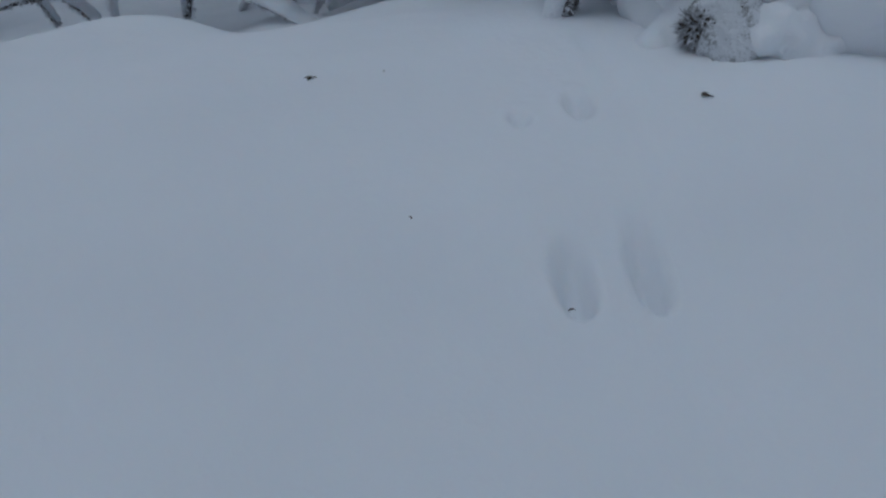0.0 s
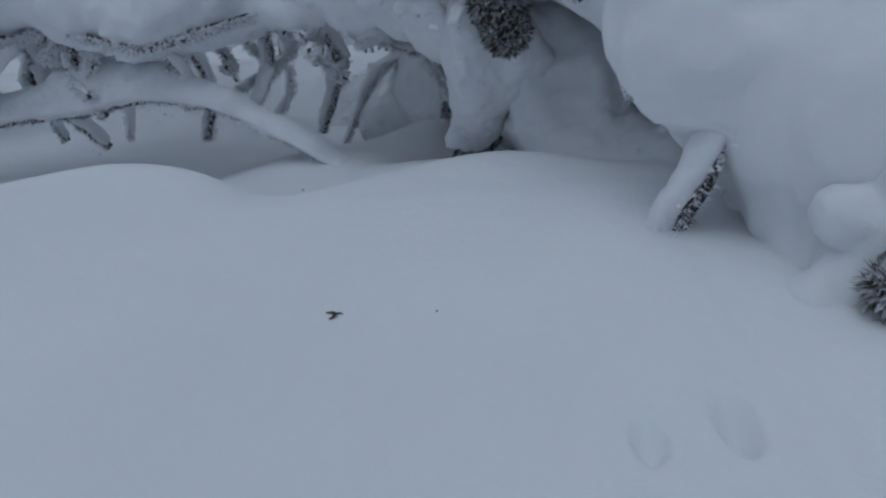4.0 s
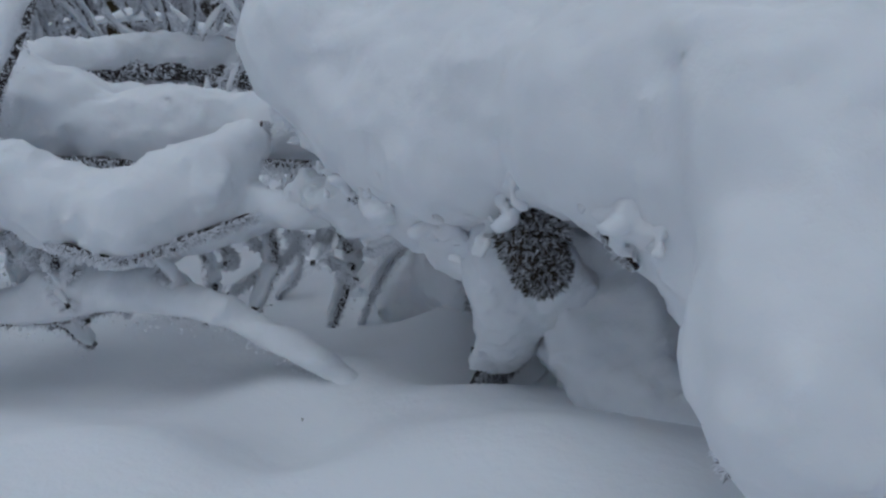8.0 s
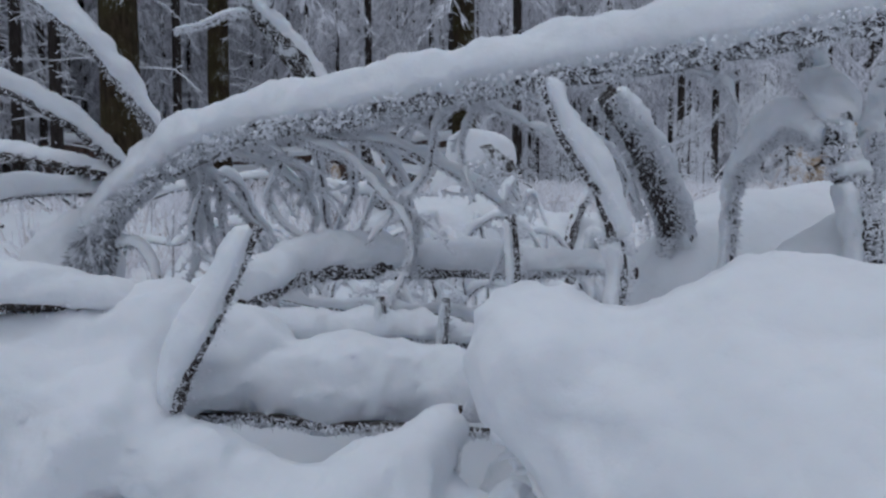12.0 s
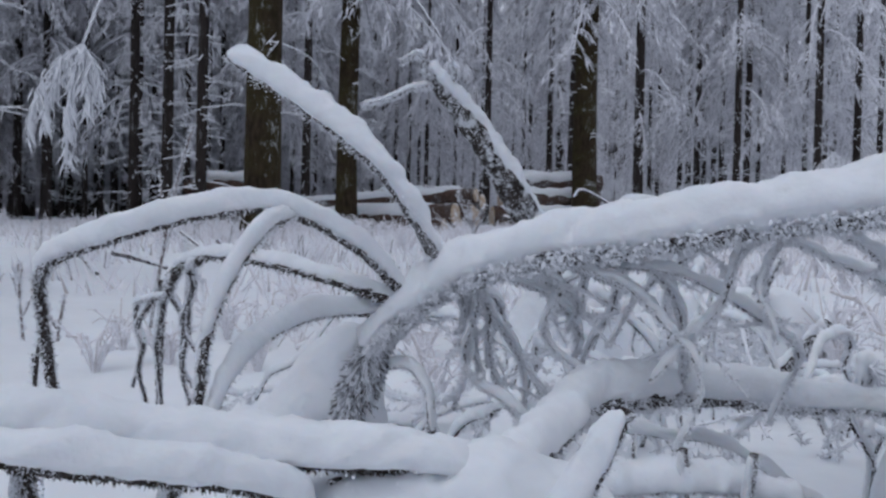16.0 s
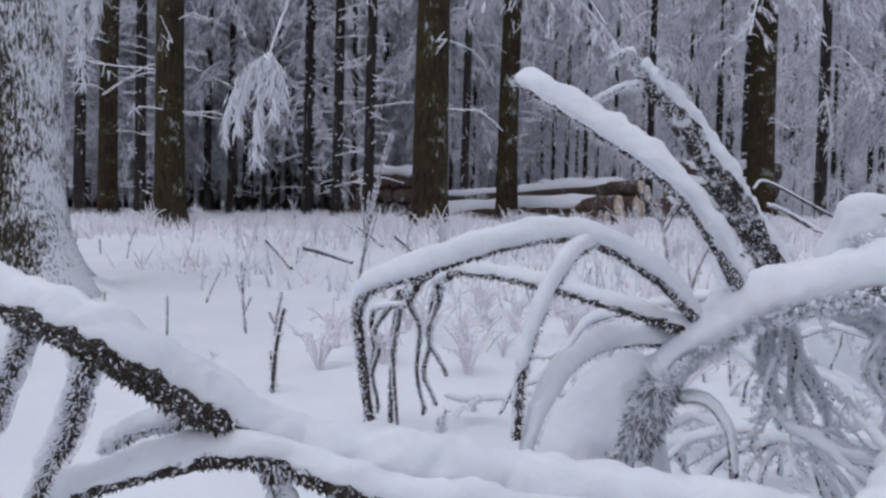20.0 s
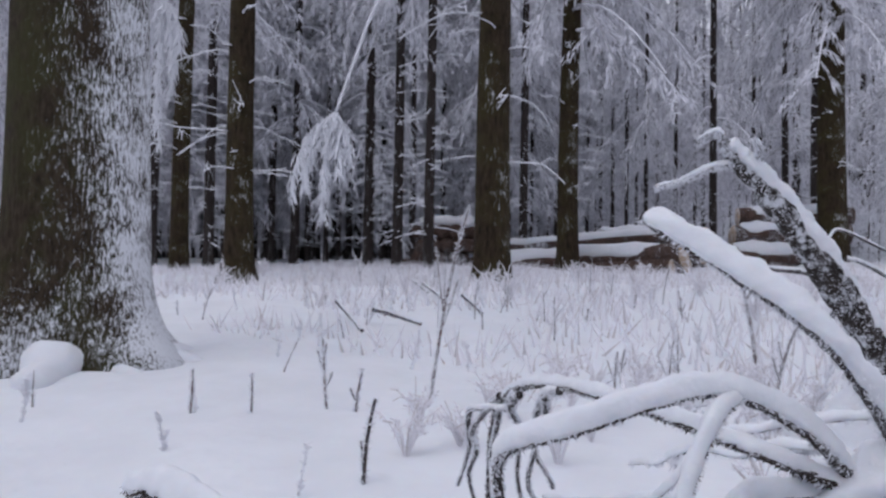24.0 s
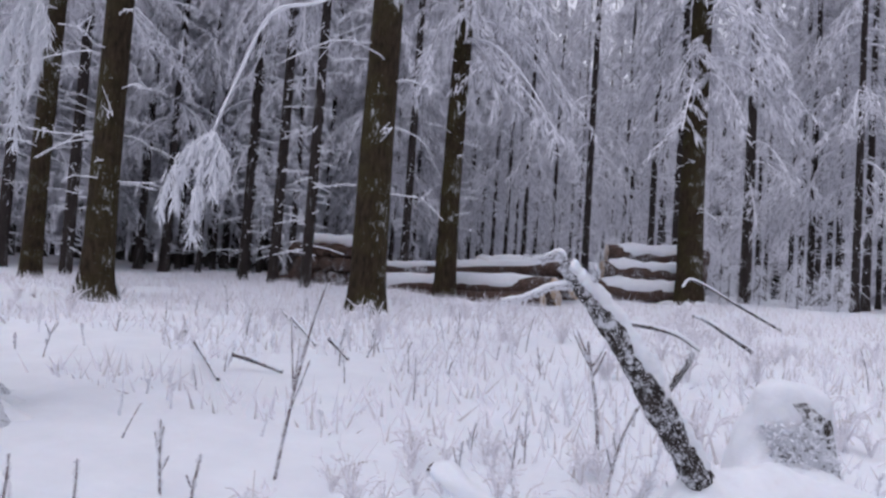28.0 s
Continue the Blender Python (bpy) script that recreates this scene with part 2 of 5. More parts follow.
def rings(centre, side, up, wide, high, low, segs):
    """A closed tube of oval rings; ends drawn together."""
    n = len(centre)
    a = np.linspace(0, 2 * np.pi, segs, endpoint=False)
    c, s = np.cos(a), np.sin(a)
    v = centre[:, None] + side[:, None] * (wide[:, None] * c)[..., None] + up[:, None] * (np.where(s > 0, high[:, None] * s, low[:, None] * s))[..., None]
    i, j = np.meshgrid(np.arange(n - 1), np.arange(segs), indexing="ij")
    k = (j + 1) % segs
    f = np.stack([i * segs + j, i * segs + k, (i + 1) * segs + k, (i + 1) * segs + j], -1).reshape(-1, 4)
    v = v.reshape(-1, 3)
    ends = np.array([centre[0], centre[-1]])
    m = len(v)
    j = np.arange(segs)
    cap0 = np.stack([np.full(segs, m), (j + 1) % segs, j, np.full(segs, m)], -1)
    cap1 = np.stack([np.full(segs, m + 1), (n - 1) * segs + j, (n - 1) * segs + (j + 1) % segs, np.full(segs, m + 1)], -1)
    return np.vstack([v, ends]), f, cap0[:, :3], cap1[:, :3]


def tube(line, radius, segs=8, rough=0.15, seed=1):
    line = np.asarray(line, float)
    _, side, up = frames_of(line)
    r = spread(radius, len(line))
    v, f, c0, c1 = rings(line, side, up, r, r, r, segs)
    if rough:
        body = np.repeat(line, segs, axis=0)
        d = v[:-2] - body
        v[:-2] = body + d * (1 + rough * value_noise(v[:-2], max(r.mean() * 1.3, 1e-4), seed) + 0.6 * rough * value_noise(v[:-2], max(r.mean() * 0.45, 1e-4), seed + 1))[:, None]
    tri = np.vstack([f[:, [0, 1, 2]], f[:, [0, 2, 3]], c0, c1])
    return v, tri


def snow_ridge(line, branch_r, wide, high, segs=14, lumps=0.25, seed=3, start=0.0, end=1.0):
    """Snow lying along the top of a branch: full where it is level, thin where it is steep."""
    line = np.asarray(line, float)
    n = len(line)
    i0, i1 = int(start * (n - 1)), max(int(end * (n - 1)), int(start * (n - 1)) + 3)
    line = line[i0 : i1 + 1]
    n = len(line)
    t, side, up = frames_of(line)
    level = np.clip(1.25 - np.abs(t[:, 2]) ** 2 * 0.9, 0.3, 1)
    s = np.linspace(0, 1, n)
    tip = np.sqrt(np.clip(1 - np.clip(1 - s * n / 3, 0, 1) ** 2, 0, 1)) * np.sqrt(np.clip(1 - np.clip(1 - (1 - s) * n / 3, 0, 1) ** 2, 0, 1))
    tip = np.maximum(tip, 0.08)
    br = spread(branch_r, n)
    w = spread(wide, n) * (0.6 + 0.4 * level) * tip
    h = spread(high, n) * level * tip
    w = w * (1 + lumps * value_noise(line, w.mean() * 2.6, seed))
    h = h * (1 + lumps * value_noise(line + 5, w.mean() * 3.2, seed + 1))
    low = np.minimum(br * 0.95, w * 0.75) * (1 + 0.2 * value_noise(line + 9, w.mean() * 0.8, seed + 5))
    v, f, c0, c1 = rings(line + up * (br * 0.5)[:, None], side, up, w, h, low, segs)
    m = w.mean()
    d = value_noise(v, m * 0.9, seed + 2)[:, None] * m * 0.2 + value_noise(v, m * 0.45, seed + 3)[:, None] * m * 0.13 + value_noise(v, m * 0.2, seed + 4)[:, None] * m * 0.06
    c = np.vstack([np.repeat(line, segs, axis=0), line[:1], line[-1:]])
    out = v - c
    out /= np.linalg.norm(out, axis=1)[:, None] + 1e-9
    v = v + out * d
    return v, np.vstack([f[:, [0, 1, 2]], f[:, [0, 2, 3]], c0, c1])


def spikes(base, way, length, width):
    """Slender three-sided needles at base points."""
    n = len(base)
    way = way / (np.linalg.norm(way, axis=1)[:, None] + 1e-9)
    a = np.cross(way, rng.normal(size=(n, 3)))
    a /= np.linalg.norm(a, axis=1)[:, None] + 1e-9
    b = np.cross(way, a)
    w, l = np.broadcast_to(width, n)[:, None], np.broadcast_to(length, n)[:, None]
    v = np.stack([base + a * w, base - 0.5 * a * w + 0.87 * b * w, base - 0.5 * a * w - 0.87 * b * w, base + way * l], 1).reshape(-1, 3)
    o = np.arange(n)[:, None] * 4
    f = (o[:, :, None] + np.array([[0, 1, 3], [1, 2, 3], [2, 0, 3]])[None]).reshape(-1, 3)
    return v, f


def fringe(line, radius, n, length, width, down=0.3, lo=-1.0, hi=1.0):
    """Needles of frost or spruce set round a branch; lo..hi: which sides, from below to above."""
    line = np.asarray(line, float)
    t, side, up = frames_of(line)
    r = spread(radius, len(line))
    i = rng.integers(0, len(line) - 1, n)
    u = rng.random(n)[:, None]
    p = line[i] * (1 - u) + line[i + 1] * u
    h = rng.uniform(lo, hi, n)
    s = np.sqrt(np.clip(1 - h * h, 0, 1)) * rng.choice([-1, 1], n)
    o = side[i] * s[:, None] + up[i] * h[:, None]
    w = o + rng.normal(size=(n, 3)) * 0.45 + np.array([0, 0, -down]) + t[i] * 0.3
    return spikes(p + o * r[i][:, None] * 0.98, w, length * rng.uniform(0.5, 1.3, n), width * rng.uniform(0.7, 1.3, n))


def grains(line, radius, n, size, lo=-1.0, hi=0.4):
    """Clotted grains of rime about a branch, thickest where its snow begins."""
    line = np.asarray(line, float)
    _, side, up = frames_of(line)
    r = spread(radius, len(line))
    i = rng.integers(0, len(line) - 1, n)
    u = rng.random(n)[:, None]
    p = line[i] * (1 - u) + line[i + 1] * u
    h = lo + (hi - lo) * rng.random(n) ** 0.75
    o = side[i] * (np.sqrt(np.clip(1 - h * h, 0, 1)) * rng.choice([-1, 1], n))[:, None] + up[i] * h[:, None]
    keep = value_noise(p + o * 0.004, 0.007, 77) + 0.5 * rng.normal(size=n) > -0.1
    p = (p + o * r[i][:, None] * 1.02)[keep]
    k = size * rng.uniform(0.45, 1.5, len(p))
    ax = rng.normal(size=(len(p), 3, 3))
    ax /= np.linalg.norm(ax, axis=2)[..., None]
    d = np.concatenate([ax, -ax], 1) * k[:, None, None] * rng.uniform(0.6, 1.25, (len(p), 6, 1))
    v = (p[:, None] + d).reshape(-1, 3)
    f = (np.arange(len(p))[:, None, None] * 6 + np.array([[0, 1, 2], [1, 3, 2], [3, 4, 2], [4, 0, 2], [1, 0, 5], [3, 1, 5], [4, 3, 5], [0, 4, 5]])[None]).reshape(-1, 3)
    return v, f


def burr(balls, n, length, width):
    """Stiff needles standing out all round a few balls (centre, radius)."""
    out = []
    for c, r in balls:
        d = rng.normal(size=(n, 3))
        d /= np.linalg.norm(d, axis=1)[:, None]
        out.append(spikes(np.array(c) + d * r, d + rng.normal(size=(n, 3)) * 0.5 - (0, 0, 0.15), length * rng.uniform(0.5, 1.3, n), width * rng.uniform(0.6, 1.3, n)))
    return joined(out)


def blob(parts, k, cell, rough=0.0, size=0.03, seed=11, fine=0.0):
    """A smooth union of round-ended cones (p, r, q, s) as a closed skin."""
    lo = np.min([np.minimum(np.subtract(p, r), np.subtract(q, s)) for p, r, q, s in parts], 0) - 3 * cell - rough
    hi = np.max([np.maximum(np.add(p, r), np.add(q, s)) for p, r, q, s in parts], 0) + 3 * cell + rough
    ax = [np.arange(a, b, cell) for a, b in zip(lo, hi)]
    g = np.stack(np.meshgrid(*ax, indexing="ij"), -1)
    total = np.zeros(g.shape[:3])
    for p, r, q, s in parts:
        p, q = np.array(p, float), np.array(q, float)
        d = q - p
        u = np.clip(((g - p) @ d) / max(d @ d, 1e-9), 0, 1)
        dist = np.linalg.norm(g - p - u[..., None] * d, axis=-1) - (r + (s - r) * u)
        total += np.exp(np.clip(-dist / k, -60, 60))
    f = -k * np.log(total + 1e-30)
    if rough:
        f = f + rough * value_noise(g, size, seed) + 0.45 * rough * value_noise(g, size * 0.42, seed + 1)
    if fine:
        f = f + fine * value_noise(g, size * 0.16, seed + 2)
    ins = f < 0
    nx, ny, nz = (np.array(f.shape) - 1)
    acc, cnt = np.zeros((nx, ny, nz, 3)), np.zeros((nx, ny, nz))
    cor = [(a, b, c) for a in (0, 1) for b in (0, 1) for c in (0, 1)]
    for a in cor:
        for axis in range(3):
            if a[axis]:
                continue
            b = tuple(1 if n == axis else v for n, v in enumerate(a))
            fa, fb = (f[o[0] : o[0] + nx, o[1] : o[1] + ny, o[2] : o[2] + nz] for o in (a, b))
            cross = (fa < 0) != (fb < 0)
            w = np.where(cross, fa / np.where(cross, fa - fb, 1), 0)
            for n in range(3):
                acc[..., n] += cross * (a[n] + (w if n == axis else 0))
            cnt += cross
    live = cnt > 0
    index = np.full(live.shape, -1)
    index[live] = np.arange(live.sum())
    base = np.stack(np.nonzero(live), -1)
    v = lo + (base + acc[live] / cnt[live][:, None]) * cell
    faces = []
    for axis in range(3):
        o1, o2 = [n for n in range(3) if n != axis]
        a = [slice(1, -1)] * 3
        a[axis] = slice(0, -1)
        b = list(a)
        b[axis] = slice(1, None)
        change = ins[tuple(a)] != ins[tuple(b)]
        where = np.stack(np.nonzero(change), -1)
        if not len(where):
            continue
        inside = ins[tuple(a)][change]
        pos = where.copy()
        pos[:, o1] += 1
        pos[:, o2] += 1
        quad = []
        for da, db in ((0, 0), (1, 0), (1, 1), (0, 1)):
            c = pos.copy()
            c[:, o1] -= da
            c[:, o2] -= db
            quad.append(index[c[:, 0], c[:, 1], c[:, 2]])
        quad = np.stack(quad, -1)
        flip = inside if axis != 1 else ~inside
        quad[~flip] = quad[~flip][:, ::-1]
        faces.append(quad)
    faces = np.concatenate(faces)
    return v, faces[(faces >= 0).all(1)]


# ---- ground ----
def ground_z(x, y):
    """The snow's height: a bank in front of the camera, a hollow under the brush, then a field rising to the wood."""
    x, y = np.asarray(x, float), np.asarray(y, float)
    ys = [-60, -1, -0.1, 0.05, 0.10, 0.135, 0.155, 0.19, 0.25, 0.31, 0.36, 0.42, 0.48, 0.62, 0.93, 1.5, 2.5, 5, 9, 14, 30, 200]
    zs = [-0.5, -0.09, -0.066, -0.045, -0.034, -0.0185, -0.0015, 0.009, 0.022, 0.031, 0.03, 0.017, 0.010, 0.018, 0.07, 0.11, 0.16, 0.28, 0.43, 0.6, 0.9, 3.0]
    near = sum(np.interp(y + d, ys, zs) for d in (-0.01, -0.005, 0, 0.005, 0.01)) / 5
    plain = np.interp(y, [-60, 0, 1, 2.5, 5, 9, 14, 30, 200], [-0.5, 0.0, 0.075, 0.16, 0.28, 0.43, 0.6, 0.9, 3.0])
    w = np.exp(-((x / 1.1) ** 4))
    z = w * near + (1 - w) * plain

    def hump(cx, cy, rx, ry, h):
        return h * np.exp(-(((x - cx) / rx) ** 2) - ((y - cy) / ry) ** 2)
    z = z + hump(-0.13, 0.37, 0.05, 0.04, 0.012) + hump(-0.07, 0.40, 0.025, 0.05, -0.014) + hump(0.02, 0.37, 0.04, 0.03, 0.008)
    z = z + hump(0.01, 0.56, 0.05, 0.07, 0.02) + hump(-0.2, 0.42, 0.06, 0.04, 0.008) + hump(0.05, 0.285, 0.02, 0.03, 0.004) + hump(-0.075, 0.478, 0.04, 0.03, 0.016) + hump(0.0, 0.44, 0.05, 0.03, 0.006) + hump(0.014, 0.478, 0.035, 0.022, -0.022) + hump(-0.02, 0.60, 0.05, 0.03, -0.012)
    p = np.stack([x, y, 0 * x], -1)
    far = np.clip((y - 0.5) / 1.5, 0, 1)
    z = z + 0.0025 * value_noise(p, 0.11, 5) + far * (0.009 * value_noise(p, 0.14, 8) + 0.020 * value_noise(p, 0.42, 6) + 0.035 * value_noise(p, 1.7, 7))
    return z


def height_at(x, y):
    return float(ground_z(np.array([x]), np.array([y]))[0])


def snow_ground():
    n = 640
    u = np.linspace(-1, 1, n)
    gx, gy = 0.0 + 0.045 * np.sinh(9 * u), 0.2 + 0.045 * np.sinh(9 * u)
    x, y = np.meshgrid(gx, gy, indexing="ij")
    z = ground_z(x, y)
    # the paired prints of a small animal that hopped over the bank
    for cx, cy, wx, wy, d in ((0.0302, 0.1365, 0.0034, 0.0062, 0.0095), (0.0312, 0.132, 0.0024, 0.0030, 0.005), (0.0462, 0.1370, 0.0027, 0.0075, 0.011), (0.0470, 0.132, 0.0024, 0.0034, 0.005), (0.0285, 0.189, 0.0022, 0.004, 0.005), (0.0452, 0.192, 0.0026, 0.006, 0.009),
                              (0.060, 0.20, 0.004, 0.05, 0.0012), (0.052, 0.105, 0.004, 0.02, 0.0008)):
        q = ((x - cx) / wx) ** 2 + ((y - cy) / wy) ** 2
        z = z - d * np.exp(-q**1.5) + 0.1 * d * np.exp(-((np.sqrt(q) - 1.8) ** 2) * 2)
    v = np.stack([x, y, z], -1).reshape(-1, 3)
    i, j = np.meshgrid(np.arange(n - 1), np.arange(n - 1), indexing="ij")
    f = np.stack([i * n + j, (i + 1) * n + j, (i + 1) * n + j + 1, i * n + j + 1], -1).reshape(-1, 4)
    return v, f


ground = part("ground", snow_ground(), SNOW_FIELD)
tagged(ground, "smooth untrodden snow with small paired animal prints", "snow", kind="structure")


# ---- branches ----
def limb(owner, pts, r, snow_w, snow_h, name="limb", label="", n=None, frost=300, flen=0.004, needles=0, nlen=0.006, start=0.0, end=1.0, seed=1, lumps=0.25, segs=14, wiggle=0.0, low=-1.0, skin=None):
    """One branch with its bark, the snow along its top and its fringe of frost."""
    p = np.asarray(pts, float)
    length = np.linalg.norm(np.diff(p, axis=0), axis=1).sum()
    n = int(max(n or 12, np.clip(length / 0.0032, 12, 150)))
    segs = int(segs * 1.3)
    if name == "arched_branch":
        r, snow_w, snow_h = np.array(r) * 0.85, np.array(snow_w) * 0.84, np.array(snow_h) * 0.9
        frost, needles = int(frost * 0.4), int(needles * 1.8)
    line = smooth_line(p, n)
    if wiggle:
        line = line + wiggle * np.stack([value_noise(line, 0.04, seed + 20 + a) for a in range(3)], -1)
    bark = part(name, tube(line, r, 12, 0.16, seed), skin or BARK_TWIG, owner, label)
    if snow_w is not None:
        part("snow_cap", snow_ridge(line, r, snow_w, snow_h, segs, lumps, seed + 3, start, end), SNOW_CAP, bark, "soft white snow lying on the branch")
    if frost:
        grit = float(np.clip(np.mean(r) * 0.1, 0.0004, 0.0011))
        furs = joined([fringe(line, spread(r, n), int(frost * 2.0), flen * 0.7, flen * 0.13, 0.05, low, 0.5), grains(line, spread(r, n), int(frost * 2.2), grit, low)])
        if snow_w is not None:
            furs = joined([furs, grains(line, spread(snow_w, n) * 0.97, int(frost * 2), grit * 1.2, -0.75, 0.0)])
        part("hoar_frost", furs, RIME, bark, "white frost needles", False, "stuff")
    if needles:
        part("needles", fringe(line, spread(r, n), needles, nlen * 0.4, nlen * 0.11, 0.2, -1, 0.3), NEEDLE if name == "arched_branch" or owner.name == "foreground_branch" else NEEDLE_FROST, bark, "dark spruce needles", False, "stuff")
    return bark


def sprigs(owner, line, count, reach):
    """Fine side twigs, each a fan of frost."""
    shapes = []
    for _ in range(count):
        p = line[rng.integers(len(line) // 4, len(line) - 2)]
        d = rng.normal(size=3) * (1, 0.8, 0.7) - (0, 0, 0.35)
        ln = smooth_line([p, p + d * reach * 0.3 + rng.normal(size=3) * reach * 0.06, p + d * reach * rng.uniform(0.45, 0.8) - (0, 0, reach * 0.12)], 8)
        shapes += [tube(ln, [reach * 0.038, reach * 0.022], 5, 0.3, 5), fringe(ln, reach * 0.05, 46, reach * 0.11, reach * 0.022, 0.1), grains(ln, reach * 0.05, 26, reach * 0.035, -1, 1)]
    return part("sprig", joined(shapes), RIME, owner, "fine side twigs white with frost", False, "stuff")


# the fallen spruce top: its stem with the arched side branches
STEM = [(-0.352, 0.630, 0.216), (-0.329, 0.630, 0.240), (-0.300, 0.634, 0.262), (-0.244, 0.632, 0.282), (-0.175, 0.635, 0.294), (-0.09, 0.632, 0.309), (0.0, 0.63, 0.322), (0.10, 0.63, 0.338), (0.22, 0.64, 0.362)]
top = thing("fallen_spruce_top", "fallen spruce top, bark dark under thick snow, arched side branches", "fallen tree", "", (-0.352, 0.63, 0.05))
top.location = (0, 0, 0)
stem = limb(top, STEM, [0.008, 0.0095, 0.0105, 0.011, 0.012, 0.013, 0.0135], [0.0125, 0.0155, 0.0172, 0.019, 0.021, 0.022], [0.012, 0.015, 0.018, 0.021, 0.024, 0.026], "stem", "dark stem with frost below and snow above", 90, 3600, 0.007, 500, 0.008, seed=31, lumps=0.16, segs=22, skin=BARK_STEM)
limb(top, [(-0.301, 0.632, 0.262), (-0.312, 0.622, 0.295), (-0.341, 0.606, 0.338), (-0.385, 0.604, 0.372), (-0.448, 0.606, 0.412)], [0.0055, 0.005, 0.0045, 0.004], [0.007, 0.0105, 0.0125, 0.0125, 0.011], [0.006, 0.009, 0.012, 0.012, 0.011], "upright_spur", "", 44, 700, 0.004, 60, 0.005, seed=32, lumps=0.1, segs=16)
limb(top, [(-0.328, 0.627, 0.254), (-0.338, 0.615, 0.270), (-0.356, 0.602, 0.288), (-0.388, 0.570, 0.307), (-0.42, 0.535, 0.302), (-0.453, 0.508, 0.288), (-0.488, 0.502, 0.275), (-0.499, 0.503, 0.262), (-0.497, 0.505, 0.235), (-0.491, 0.506, 0.198)],
     [0.0048, 0.0045, 0.004, 0.0036, 0.003], [0.006, 0.0068, 0.0072, 0.007, 0.005, 0.0035], [0.008, 0.0105, 0.012, 0.012, 0.007, 0.003], "arched_branch", "", 64, 1300, 0.0045, 260, 0.005, seed=33, lumps=0.15)
limb(top, [(-0.381, 0.578, 0.306), (-0.390, 0.555, 0.294), (-0.399, 0.530, 0.262), (-0.403, 0.518, 0.232), (-0.402, 0.511, 0.200)], [0.0036, 0.0034, 0.003], [0.0058, 0.0064, 0.006, 0.0045], [0.009, 0.010, 0.007], "arched_branch", "", 40, 800, 0.0042, 160, 0.005, seed=34)
limb(top, [(-0.335, 0.634, 0.236), (-0.352, 0.628, 0.241), (-0.378, 0.600, 0.240), (-0.391, 0.560, 0.230), (-0.396, 0.530, 0.212), (-0.398, 0.515, 0.190)], [0.0038, 0.0034, 0.0028], [0.006, 0.0075, 0.0078, 0.006], [0.009, 0.012, 0.012, 0.007], "arched_branch", "", 46, 900, 0.0045, 180, 0.005, seed=35)
limb(top, [(-0.322, 0.632, 0.243), (-0.350, 0.622, 0.256), (-0.42, 0.65, 0.268), (-0.50, 0.70, 0.273), (-0.58, 0.765, 0.268), (-0.645, 0.82, 0.25), (-0.69, 0.865, 0.215), (-0.712, 0.89, 0.16), (-0.72, 0.90, 0.07)], [0.0055, 0.005, 0.0046, 0.004, 0.0034], [0.0055, 0.006, 0.0065, 0.006, 0.004], [0.006, 0.008, 0.008, 0.006, 0.003], "arched_branch", "", 50, 1100, 0.005, 700, 0.007, seed=36)
for n, (ax, ay, az, bx, by, bz) in enumerate(((-0.64, 0.815, 0.25, -0.775, 0.93, 0.09), (-0.665, 0.84, 0.235, -0.74, 0.90, 0.08), (-0.62, 0.80, 0.258, -0.66, 0.87, 0.10), (-0.59, 0.77, 0.262, -0.62, 0.83, 0.12), (-0.66, 0.835, 0.24, -0.69, 0.88, 0.08), (-0.56, 0.75, 0.266, -0.60, 0.79, 0.16))):
    mid = ((ax + bx) / 2 - 0.012, (ay + by) / 2, (az + bz) / 2 + 0.035)
    limb(top, [(ax, ay, az), mid, (bx, by, bz)], [0.004, 0.003, 0.002], [0.004, 0.005, 0.003], [0.003, 0.004, 0.002], "twig", "", 22, 300, 0.005, 300, 0.006, seed=40 + 7 * n, wiggle=0.014)
limb(top, [(-0.345, 0.632, 0.20), (-0.355, 0.628, 0.192), (-0.362, 0.625, 0.175), (-0.358, 0.62, 0.155), (-0.345, 0.62, 0.148)], 0.0026, [0.004, 0.005, 0.004], 0.004, "curled_twig", "", 26, 260, 0.003, 40, 0.004, seed=47)
limb(top, [(-0.340, 0.634, 0.205), (-0.322, 0.63, 0.206), (-0.308, 0.625, 0.19), (-0.304, 0.62, 0.165)], 0.0026, [0.004, 0.006, 0.004], 0.005, "curled_twig", "", 24, 260, 0.003, 40, 0.004, seed=48)
# twigs that hang from the stem, thick with frost
for n in range(23):
    u = rng.uniform(0.24, 0.58) if n < 18 else rng.uniform(0.56, 0.8)
    base = smooth_line(STEM, 60)[int(u * 59)] + (0, 0.004, -0.008)
    fall = rng.uniform(0.045, 0.12)
    dx, dy = rng.normal(0.004, 0.04), rng.uniform(-0.01, 0.10)
    p = [base, base + (dx * 0.5, dy * 0.5, -fall * 0.15), base + (dx + rng.normal(0, 0.012), dy, -fall * 0.55), base + (dx * 1.1 + rng.normal(0, 0.02), dy * 1.1, -fall)]
    tw = limb(top, p, [0.0016, 0.0014, 0.001], [0.0026, 0.0040, 0.0028], [0.0045, 0.0062, 0.004], "hanging_twig", "", 24, 420, 0.0050, 90, 0.005, seed=60 + n, segs=10, lumps=0.7, wiggle=0.005)
    sprigs(tw, smooth_line(p, 24), 2, 0.036)
